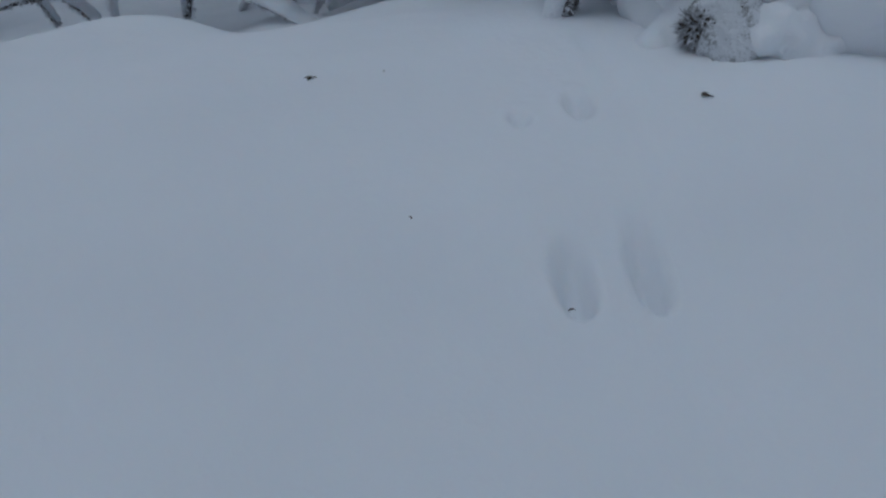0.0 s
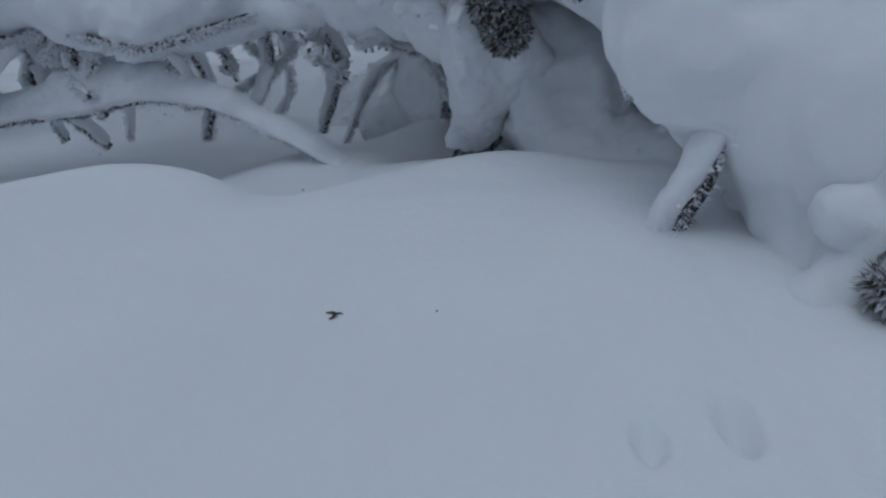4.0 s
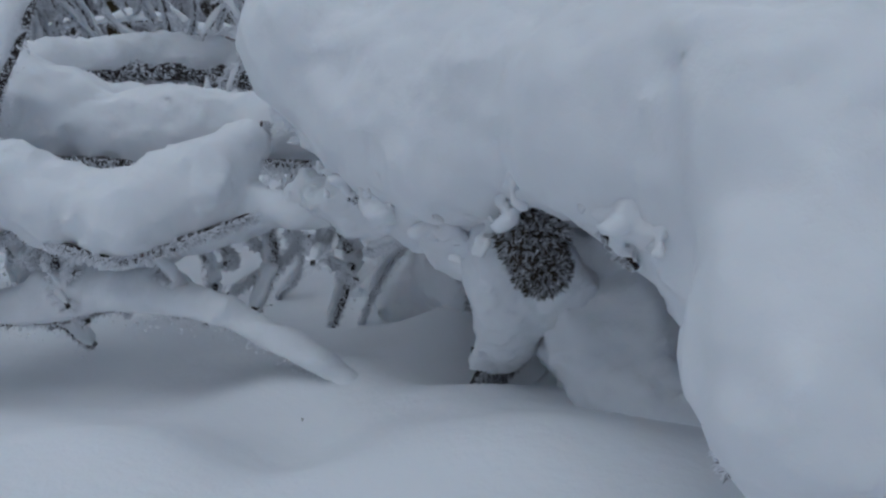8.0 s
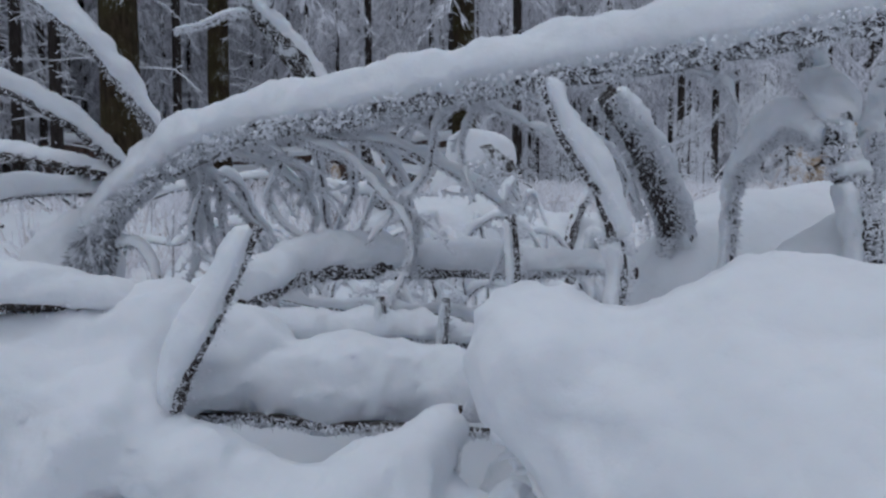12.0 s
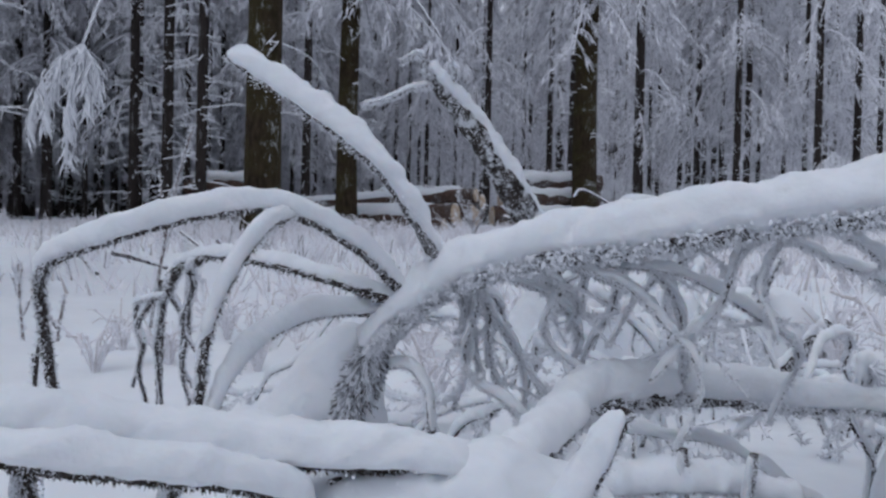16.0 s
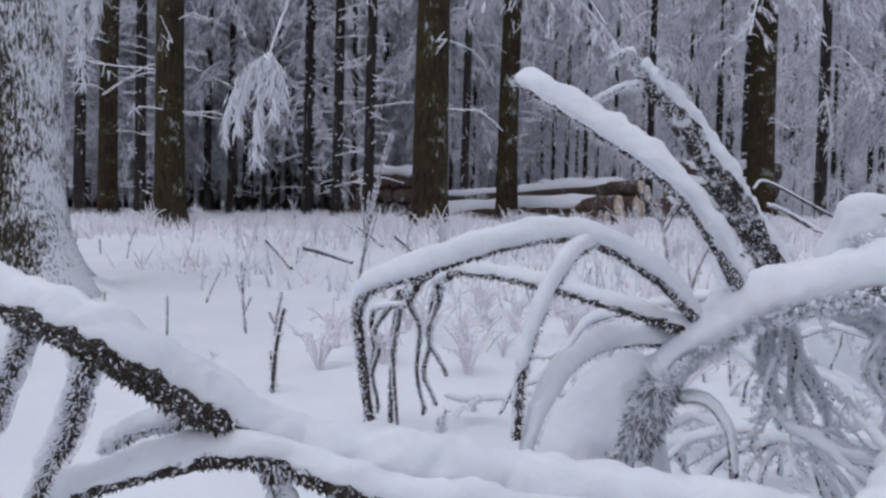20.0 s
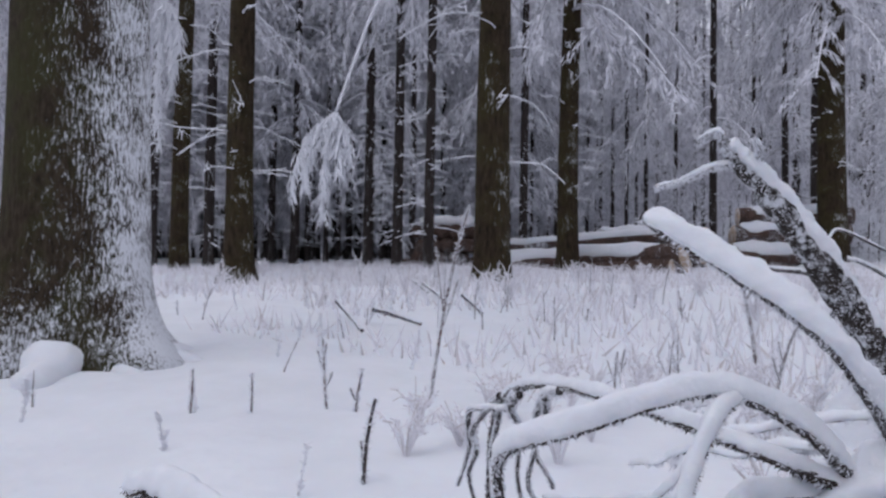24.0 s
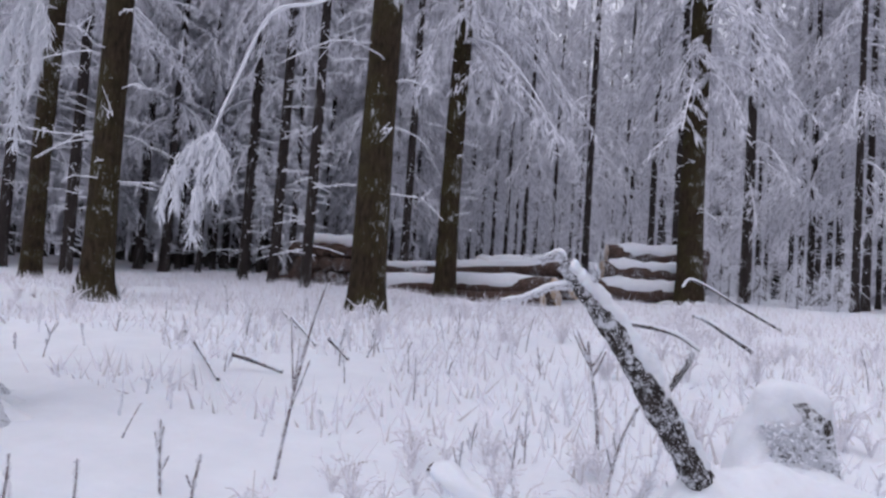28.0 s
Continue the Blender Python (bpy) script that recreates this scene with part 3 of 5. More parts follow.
# snow packed into the fork below the stem
part("snow_pillow", blob([((-0.386, 0.652, 0.196), 0.022, (-0.372, 0.648, 0.212), 0.016), ((-0.392, 0.65, 0.176), 0.028, (-0.402, 0.642, 0.158), 0.028), ((-0.418, 0.632, 0.146), 0.022, (-0.385, 0.655, 0.14), 0.028), ((-0.372, 0.655, 0.188), 0.018, (-0.38, 0.66, 0.155), 0.022), ((-0.40, 0.64, 0.12), 0.034, (-0.37, 0.66, 0.10), 0.034)], 0.009, 0.0036, 0.003, 0.02, 71, 0.0016), SNOW, top, "rounded snow packed into the fork")
TUFT = smooth_line([(-0.343, 0.632, 0.224), (-0.354, 0.634, 0.206), (-0.366, 0.636, 0.180), (-0.377, 0.636, 0.155), (-0.384, 0.636, 0.135)], 24)
part("needle_tuft", fringe(TUFT, [0.006, 0.013, 0.017, 0.017], 1700, 0.006, 0.0011, 0.5), NEEDLE_FROST, top, "grey-brown needles edged with frost", False, "stuff")
part("needle_frost", joined([fringe(TUFT, [0.007, 0.013, 0.017, 0.017], 1100, 0.006, 0.0015, 0.5), grains(TUFT, [0.007, 0.013, 0.018, 0.017], 1800, 0.0015, -1, 1)]), RIME, top, "", False, "stuff")

# the crossing branch in front, bark showing dark along its lower side
front = thing("foreground_branch", "snow-covered spruce branch with dark bark showing on its underside", "branch")
FG = [(-0.575, 0.322, 0.282), (-0.548, 0.319, 0.284), (-0.514, 0.317, 0.278), (-0.482, 0.318, 0.272), (-0.463, 0.329, 0.259), (-0.452, 0.345, 0.245), (-0.436, 0.372, 0.2255), (-0.40, 0.408, 0.213), (-0.371, 0.44, 0.202), (-0.31, 0.475, 0.192), (-0.265, 0.503, 0.185), (-0.235, 0.52, 0.174)]
limb(front, FG, [0.003, 0.0058, 0.0072, 0.0074, 0.0072, 0.0065, 0.006, 0.006, 0.006], [0.004, 0.0065, 0.0075, 0.0072, 0.0072, 0.0085, 0.0115, 0.0145, 0.0155, 0.0155, 0.014, 0.010], [0.006, 0.0095, 0.0105, 0.0095, 0.009, 0.009, 0.011, 0.013, 0.0135, 0.014, 0.013, 0.007], "branch", "", 90, 330, 0.004, 3400, 0.0055, seed=81, lumps=0.24, segs=22)
limb(front, [(-0.56, 0.338, 0.176), (-0.5441, 0.34, 0.1921), (-0.5165, 0.343, 0.2045), (-0.479, 0.346, 0.2195), (-0.4429, 0.349, 0.2300), (-0.4267, 0.36, 0.2255), (-0.405, 0.371, 0.2175), (-0.38, 0.39, 0.208), (-0.35, 0.415, 0.199), (-0.325, 0.445, 0.186), (-0.29, 0.485, 0.160)], [0.0028, 0.0036, 0.0042, 0.0050, 0.0054, 0.0048, 0.0042, 0.002], [0.004, 0.0055, 0.006, 0.006, 0.006, 0.0075, 0.009, 0.009], [0.005, 0.0075, 0.008, 0.007, 0.0065, 0.009, 0.011, 0.010], "lower_branch", "", 70, 330, 0.004, 2900, 0.005, end=0.95, seed=82, lumps=0.24, segs=18)
for n, p in enumerate(([(-0.4754, 0.317, 0.2678), (-0.4867, 0.319, 0.2526), (-0.5, 0.321, 0.2324), (-0.5175, 0.323, 0.2102), (-0.54, 0.325, 0.175)], [(-0.434, 0.356, 0.2295), (-0.4345, 0.358, 0.2187), (-0.433, 0.361, 0.2037), (-0.436, 0.365, 0.17)], [(-0.4609, 0.345, 0.2467), (-0.4956, 0.36, 0.2297), (-0.5392, 0.37, 0.2107)],
                       [(-0.515, 0.318, 0.272), (-0.53, 0.322, 0.25), (-0.555, 0.328, 0.225)], [(-0.40, 0.395, 0.212), (-0.40, 0.40, 0.185), (-0.41, 0.41, 0.15)], [(-0.36, 0.435, 0.200), (-0.368, 0.44, 0.165), (-0.375, 0.44, 0.12)], [(-0.31, 0.475, 0.18), (-0.305, 0.48, 0.15), (-0.31, 0.485, 0.11)], [(-0.413, 0.372, 0.222), (-0.418, 0.376, 0.2), (-0.43, 0.38, 0.17)])):
    limb(front, p, [0.0034, 0.0028, 0.002], [0.0045, 0.0062, 0.0055, 0.004], 0.006, "side_twig", "", 24, 360, 0.004, 420, 0.005, seed=90 + n, segs=12, lumps=0.35, wiggle=0.004)

# the hooked branch behind it
hook = thing("hooked_branch", "low hooked spruce branch carrying a thick roll of snow", "branch")
limb(hook, [(-0.238, 0.53, 0.172), (-0.225, 0.57, 0.182), (-0.206, 0.641, 0.192), (-0.165, 0.685, 0.190), (-0.1508, 0.712, 0.186), (-0.0964, 0.72, 0.186), (-0.0657, 0.72, 0.183), (-0.03, 0.71, 0.187), (0.01, 0.69, 0.185)], [0.009, 0.0105, 0.0105, 0.009, 0.006, 0.004], [0.0115, 0.013, 0.0135, 0.0135, 0.011, 0.008], [0.014, 0.015, 0.016, 0.016, 0.012, 0.008], "branch", "", 60, 1300, 0.0045, 1100, 0.0055, seed=101, lumps=0.2, segs=18)
limb(hook, [(-0.225, 0.55, 0.162), (-0.18, 0.59, 0.156), (-0.13, 0.62, 0.152), (-0.085, 0.635, 0.142)], [0.005, 0.004], [0.012, 0.013, 0.012], [0.012, 0.014, 0.012], "lower_branch", "", 40, 600, 0.0045, 500, 0.005, seed=103, lumps=0.2)
for n, p in enumerate(([(-0.150, 0.60, 0.12), (-0.151, 0.60, 0.155), (-0.152, 0.598, 0.178)], [(-0.118, 0.61, 0.12), (-0.116, 0.61, 0.155), (-0.114, 0.608, 0.176)])):
    limb(hook, p, [0.0035, 0.003, 0.0025], [0.006, 0.0075, 0.007], 0.006, "stub", "", 14, 200, 0.003, 60, 0.004, seed=110 + n, segs=12)

# upright snowy spur that leans in front of the brush
spur = thing("leaning_spur", "short leaning spur, one side bare bark, one side snow", "branch")
limb(spur, [(-0.219, 0.475, 0.142), (-0.209, 0.472, 0.165), (-0.196, 0.475, 0.19), (-0.181, 0.478, 0.224)], [0.0036, 0.0034, 0.003], [0.008, 0.010, 0.010, 0.008], [0.012, 0.022, 0.024, 0.013], "branch", "", 30, 300, 0.0035, 300, 0.004, seed=121, lumps=0.15)
post = thing("curved_spur", "thin curved spur coated in snow, rising from the mound", "branch")
limb(post, [(-0.031, 0.487, 0.175), (-0.028, 0.487, 0.205), (-0.036, 0.482, 0.235), (-0.052, 0.476, 0.26), (-0.061, 0.473, 0.283)], [0.003, 0.003, 0.0025], [0.0075, 0.0085, 0.009, 0.008], [0.011, 0.014, 0.015, 0.012], "branch", "", 36, 420, 0.0035, 90, 0.004, seed=122, lumps=0.12)
limb(post, [(-0.071, 0.508, 0.18), (-0.072, 0.508, 0.205), (-0.074, 0.507, 0.228)], [0.003, 0.0025], [0.006, 0.007, 0.005], 0.006, "stub", "", 14, 160, 0.003, 20, 0.004, seed=123)
fork = thing("forked_stub", "broad forked stub with frost-furred bark", "branch")
limb(fork, [(-0.012, 0.69, 0.308), (0.008, 0.705, 0.283), (0.028, 0.725, 0.25), (0.045, 0.745, 0.215), (0.05, 0.75, 0.17)], [0.008, 0.010, 0.012, 0.013], [0.014, 0.017, 0.019, 0.02], [0.013, 0.015, 0.015], "branch", "", 40, 1200, 0.006, 260, 0.006, seed=125)
clump = thing("frosted_root_clump", "upright clump of stubs furred with frost and snow", "branch")
for n, (p, r, w) in enumerate((([(0.136, 0.635, 0.14), (0.131, 0.64, 0.222), (0.124, 0.65, 0.265), (0.115, 0.66, 0.309), (0.107, 0.67, 0.355)], 0.010, 0.0165), ([(0.12, 0.65, 0.275), (0.097, 0.66, 0.283), (0.079, 0.665, 0.265), (0.069, 0.67, 0.239), (0.062, 0.675, 0.17)], 0.006, 0.0105),
                               ([(0.146, 0.66, 0.16), (0.147, 0.66, 0.24), (0.15, 0.66, 0.276), (0.164, 0.67, 0.31), (0.185, 0.68, 0.351)], 0.008, 0.010), ([(0.14, 0.67, 0.20), (0.154, 0.67, 0.248), (0.175, 0.67, 0.269), (0.208, 0.68, 0.288)], 0.008, 0.016), ([(0.176, 0.66, 0.14), (0.18, 0.66, 0.228), (0.191, 0.66, 0.264), (0.213, 0.67, 0.308)], 0.008, 0.013))):
    limb(clump, p, [r, r * 0.9, r * 0.75], [w, w * 0.95, w * 0.8], [w * 1.15, w, w * 0.9], "stub", "", 34, 900, 0.008, 200, 0.007, seed=130 + n, lumps=0.5, wiggle=0.006, skin=BARK_SNAG)

# ---- the great snow mound over its branches ----
bank = thing("snow_bank", "smooth bank of snow behind the mound, burying the stubs' feet", "snow bank")
part("snow", blob([((0.053, 0.765, 0.172), 0.04, (0.108, 0.813, 0.191), 0.05), ((0.108, 0.813, 0.191), 0.05, (0.194, 0.823, 0.19), 0.055), ((0.194, 0.823, 0.19), 0.055, (0.298, 0.836, 0.197), 0.06), ((0.074, 0.675, 0.154), 0.035, (0.17, 0.688, 0.172), 0.05), ((0.17, 0.688, 0.172), 0.05, (0.277, 0.731, 0.165), 0.06), ((0.053, 0.765, 0.10199999999999998), 0.06, (0.108, 0.813, 0.121), 0.07), ((0.108, 0.813, 0.121), 0.07, (0.194, 0.823, 0.12), 0.075), ((0.194, 0.823, 0.12), 0.075, (0.298, 0.836, 0.127), 0.08), ((0.074, 0.675, 0.08399999999999999), 0.05500000000000001, (0.17, 0.688, 0.10199999999999998), 0.07), ((0.17, 0.688, 0.10199999999999998), 0.07, (0.277, 0.731, 0.095), 0.08)], 0.015, 0.009, 0.007, 0.09, 139, 0.002), SNOW, bank)
mound = thing("snow_mound", "great overhanging pillow of snow resting on buried spruce branches", "snow mound")
CROWN_OF_MOUND = [((-0.058, 0.452, 0.172), 0.03, (-0.035, 0.455, 0.158), 0.036),
    ((0.03, 0.445, 0.168), 0.046, (0.075, 0.42, 0.162), 0.048),
    ((0.0765, 0.3675, 0.1476), 0.0391, (0.1197, 0.3316, 0.1005), 0.0471),
    ((-0.0081, 0.4335, 0.1393), 0.0376, (0.0318, 0.3997, 0.1396), 0.0356),
    ((0.103, 0.3349, 0.1029), 0.0348, (0.129, 0.2811, 0.0662), 0.0348),
    ((0.125, 0.265, 0.06), 0.036, (0.16, 0.225, 0.05), 0.04),
    ((0.16, 0.36, 0.09), 0.06, (0.26, 0.3, 0.06), 0.08)]
BODY_OF_MOUND = [((0.12, 0.46, 0.14), 0.05, (0.25, 0.47, 0.13), 0.06),
    ((0.04, 0.52, 0.13), 0.045, (0.2, 0.56, 0.13), 0.06),
    ((0.11, 0.335, 0.118), 0.048, (0.18, 0.28, 0.095), 0.055),
    ((0.1022, 0.3313, 0.0713), 0.0221, (0.0976, 0.2876, 0.0589), 0.0221),
    ((0.0987, 0.2898, 0.0702), 0.0213, (0.1178, 0.2446, 0.0467), 0.0213),
    ((0.095, 0.262, 0.026), 0.012, (0.088, 0.244, 0.01), 0.009),
    ((0.1, 0.256, 0.056), 0.017, (0.118, 0.248, 0.054), 0.015)]
EDGE_OF_MOUND = [((0.135, 0.238, 0.03), 0.014, (0.15, 0.216, 0.02), 0.016),
    ((0.1051, 0.3669, 0.145), 0.0412, (0.0941, 0.3553, 0.1128), 0.0392),
    ((0.043, 0.3476, 0.1349), 0.0238, (0.0762, 0.3335, 0.1245), 0.0238),
    ((0.0642, 0.3252, 0.1273), 0.0099, (0.0722, 0.3011, 0.1203), 0.0079),
    ((0.0607, 0.2951, 0.1278), 0.0107, (0.0641, 0.2639, 0.0738), 0.0097),
    ((0.0691, 0.2752, 0.0712), 0.0072, (0.0883, 0.2628, 0.0733), 0.0062),
    ((-0.0086, 0.4094, 0.1188), 0.0164, (0.0057, 0.4316, 0.0881), 0.0144)]
part("snow", blob(CROWN_OF_MOUND + BODY_OF_MOUND + EDGE_OF_MOUND,
                  0.011, 0.0034, 0.0052, 0.040, 141, 0.0024), SNOW, mound, "rounded, softly lumpy fresh snow")
RIM = smooth_line([(-0.075, 0.455, 0.14), (-0.039, 0.425, 0.112), (-0.018, 0.412, 0.102), (0.008, 0.392, 0.098), (0.030, 0.352, 0.118), (0.046, 0.325, 0.104), (0.056, 0.300, 0.092), (0.058, 0.275, 0.077), (0.063, 0.262, 0.068), (0.070, 0.250, 0.064)], 110)
RIM = np.repeat(RIM, 3, axis=0)
crumbs = [(tuple(p), r, tuple(p + d), r * 0.7) for p, r, d in zip(RIM + rng.normal(size=(330, 3)) * (0.004, 0.004, 0.005), rng.uniform(0.001, 0.0024, 330), rng.normal(size=(330, 3)) * 0.0025)][:195]
part("crumbling_rim", blob(crumbs, 0.0012, 0.0021, 0.001, 0.006, 143), SNOW, mound, "crumbling snow along the rim", kind="stuff")
# its back wall and roof lobes are added to keep light out of the hollow
part("underside", blob([((0.034, 0.425, 0.078), 0.014, (0.05, 0.43, 0.05), 0.022), ((0.05, 0.435, 0.085), 0.014, (0.072, 0.42, 0.06), 0.02), ((0.062, 0.44, 0.03), 0.024, (0.06, 0.45, 0.005), 0.022), ((0.072, 0.41, 0.026), 0.024, (0.095, 0.37, 0.012), 0.022), ((0.095, 0.365, 0.028), 0.014, (0.106, 0.31, 0.016), 0.018), ((-0.06, 0.685, 0.02), 0.04, (0.05, 0.68, 0.06), 0.05), ((-0.025, 0.50, 0.128), 0.02, (0.02, 0.53, 0.135), 0.03), ((-0.045, 0.56, 0.112), 0.012, (0.03, 0.58, 0.12), 0.02), ((-0.05, 0.63, 0.10), 0.014, (0.04, 0.64, 0.11), 0.02),
                        ((-0.042, 0.462, 0.112), 0.014, (-0.012, 0.438, 0.096), 0.012), ((-0.07, 0.475, 0.106), 0.010, (-0.04, 0.46, 0.098), 0.012), ((0.02, 0.59, 0.06), 0.05, (0.08, 0.5, 0.06), 0.05), ((0.10, 0.29, 0.015), 0.02, (0.12, 0.22, 0.01), 0.014), ((-0.03, 0.62, 0.02), 0.03, (0.02, 0.62, 0.06), 0.05)],
                       0.007, 0.0030, 0.0055, 0.018, 145, 0.0022), SNOW, mound, "shaded snow hollowed beneath the overhang")
part("snow_column", blob([((0.010, 0.405, 0.092), 0.009, (0.0134, 0.418, 0.0739), 0.0115), ((0.0134, 0.418, 0.0739), 0.0115, (0.0167, 0.43, 0.056), 0.0115), ((0.0167, 0.43, 0.056), 0.010, (0.0032, 0.446, 0.0315), 0.003), ((0.0167, 0.432, 0.052), 0.008, (0.0096, 0.447, 0.0295), 0.003), ((0.0167, 0.432, 0.052), 0.008, (0.0153, 0.447, 0.0295), 0.003), ((0.0180, 0.432, 0.052), 0.008, (0.0219, 0.447, 0.032), 0.003), ((0.02, 0.432, 0.052), 0.008, (0.0277, 0.447, 0.034), 0.003), ((0.016, 0.42, 0.07), 0.009, (0.034, 0.425, 0.060), 0.011), ((0.03, 0.40, 0.085), 0.008, (0.04, 0.415, 0.07), 0.012)],
                         0.003, 0.0018, 0.0018, 0.008, 146, 0.0008), SNOW, mound, "tongue of snow ending in small frosted fingers")
# dark needled limbs fill the hollow, standing in for its deep shade
for n, p in enumerate(([(-0.02, 0.60, 0.075), (-0.012, 0.60, 0.05), (-0.008, 0.60, 0.02)], [(0.002, 0.57, 0.085), (-0.004, 0.585, 0.06), (-0.012, 0.60, 0.04)], [(-0.004, 0.54, 0.07), (0.004, 0.545, 0.05), (0.0, 0.55, 0.03)], [(0.002, 0.462, 0.030), (0.014, 0.464, 0.030), (0.026, 0.464, 0.034)], [(0.024, 0.466, 0.036), (0.012, 0.468, 0.024), (0.002, 0.468, 0.012)], [(0.03, 0.47, 0.03), (0.018, 0.472, 0.020), (0.008, 0.474, 0.010)], [(0.0, 0.52, 0.09), (0.006, 0.525, 0.065), (0.004, 0.53, 0.035)])):
    limb(mound, p, [0.003, 0.0045, 0.003], None, None, "shade_and_bark_branch", "dark needled twigs standing in for the hollow's deep shade", 18, 260, 0.005, 1000, 0.006, seed=400 + n)
for n, p in enumerate(([(-0.012, 0.402, 0.106), (-0.004, 0.398, 0.104), (0.002, 0.398, 0.102)], [(0.0395, 0.345, 0.100), (0.042, 0.338, 0.096), (0.046, 0.332, 0.091)], [(0.0465, 0.284, 0.077), (0.0470, 0.274, 0.069), (0.047, 0.268, 0.063)], [(-0.045, 0.43, 0.108), (-0.036, 0.424, 0.105), (-0.028, 0.42, 0.103)])):
    limb(mound, p, [0.001, 0.0015, 0.001], None, None, "shade_and_bark_branch", "dark bark under the snow's rim", 16, 60, 0.003, 90, 0.004, seed=150 + n)
CONE = [((0.0229, 0.388, 0.1046), 0.0088), ((0.0237, 0.386, 0.0938), 0.0108), ((0.0262, 0.385, 0.0835), 0.0088)]
cone = part("cone_of_needles", blob([(a, r * 0.8, b, s * 0.8) for (a, r), (b, s) in zip(CONE, CONE[1:])], 0.002, 0.0018, 0.002, 0.004, 151, 0.0008), BARK_POLE, mound, "dark frosted knot of needles")
part("needles", burr(CONE, 1500, 0.0030, 0.0007), NEEDLE_FROST, cone, "short stiff needles, half frosted", False, "stuff")
part("dark_needles", burr(CONE, 700, 0.0034, 0.0008), NEEDLE, cone, "dark spruce needles", False, "stuff")
part("hoar_frost", burr(CONE, 150, 0.0026, 0.0009), RIME, cone, "", False, "stuff")
CLUMP = [((0.0895, 0.2205, 0.0245), 0.0035), ((0.0945, 0.2195, 0.0195), 0.0042), ((0.1, 0.2165, 0.0175), 0.0046), ((0.1015, 0.2195, 0.026), 0.0045), ((0.0985, 0.2225, 0.0335), 0.0042), ((0.1045, 0.2165, 0.0195), 0.004)]
clot = part("needle_clump", blob([(*a, *b) for a, b in zip(CLUMP, CLUMP[1:])], 0.003, 0.002, 0.003, 0.005, 152, 0.001), BARK_POLE, mound, "dark frosted twigs under the snow's edge")
part("needles", burr(CLUMP, 420, 0.0042, 0.0006), NEEDLE_FROST, clot, "dark needles, half frosted", False, "stuff")
part("dark_needles", burr(CLUMP, 300, 0.003, 0.0008), NEEDLE, clot, "dark spruce needles", False, "stuff")
part("hoar_frost", burr(CLUMP, 110, 0.0026, 0.0014), RIME, clot, "", False, "stuff")

heaps = []
for c, sd, m in (((0.083, 0.234, 0.014), 0.004, 24), ((0.090, 0.234, 0.035), 0.004, 36), ((0.104, 0.233, 0.042), 0.0045, 46), ((0.117, 0.223, 0.031), 0.0045, 46), ((0.117, 0.214, 0.017), 0.005, 40)):
    for _ in range(m):
        q = np.array(c) + rng.normal(size=3) * sd * (1.2, 0.6, 0.9)
        heaps.append((tuple(q), rng.uniform(0.0015, 0.004), tuple(q + rng.normal(size=3) * 0.003), rng.uniform(0.0012, 0.0035)))
part("crumbled_snow", blob(heaps, 0.0016, 0.0021, 0.0014, 0.005, 154, 0.0008), SNOW, mound, "crumbled snow about the dark twigs", kind="stuff")

# frosted twigs that hang beneath the mound
for n, p in enumerate(([(0.0027, 0.55, 0.0886), (-0.0189, 0.57, 0.0742), (-0.0363, 0.58, 0.0599), (-0.0505, 0.585, 0.0443), (-0.0626, 0.59, 0.0272), (-0.068, 0.592, 0.012)], [(-0.0174, 0.57, 0.0720), (-0.0116, 0.575, 0.0511), (-0.0055, 0.58, 0.0318), (-0.0089, 0.585, 0.0102)], [(0.0023, 0.50, 0.0874), (0.0046, 0.52, 0.0654), (0.0077, 0.53, 0.048), (0.0048, 0.54, 0.0219)],
                       [(-0.012, 0.47, 0.10), (-0.004, 0.475, 0.080), (0.001, 0.48, 0.062), (0.006, 0.485, 0.045)], [(-0.1115, 0.645, 0.066), (-0.1224, 0.65, 0.0423), (-0.138, 0.655, 0.018)], [(-0.2283, 0.60, 0.0815), (-0.2272, 0.605, 0.0557), (-0.2298, 0.61, 0.0255)], [(-0.016, 0.45, 0.098), (-0.026, 0.455, 0.086), (-0.040, 0.46, 0.078)])):
    t = thing("hanging_twig", "thin twig furred with frost hanging under the snow mound", "twig", "twigs under the mound")
    limb(t, p, [0.0013, 0.0014, 0.001], [0.005, 0.0068, 0.006, 0.004], [0.006, 0.0085, 0.007, 0.004], "twig", "", 30, 500, 0.005, 60, 0.004, seed=160 + n, segs=10, lumps=0.6, wiggle=0.006)
for n, (p, w) in enumerate((([(0.020, 0.452, 0.0), (0.034, 0.456, 0.009), (0.044, 0.459, 0.021), (0.048, 0.463, 0.033), (0.0448, 0.468, 0.043)], 0.0085), ([(0.053, 0.277, 0.008), (0.0575, 0.270, 0.025), (0.064, 0.264, 0.043), (0.072, 0.262, 0.062)], 0.0095))):
    t = thing("snowy_twig_hook", "short hooked twig wrapped in snow beside the mound", "twig", "hooked twigs")
    limb(t, p, w * 0.42, [w * 0.9, w, w, w * 0.8], [w * 0.8, w, w * 0.9], "twig", "", 24, 260, 0.0035, 700, 0.0035, seed=170 + n, lumps=0.2)

# ---- the brush beside the mound ----
def brush(name, label, pts, r, w, h, **more):
    t = thing(name, label, "branch", "brush branches")
    return limb(t, pts, r, w, h, "branch", "", **more)


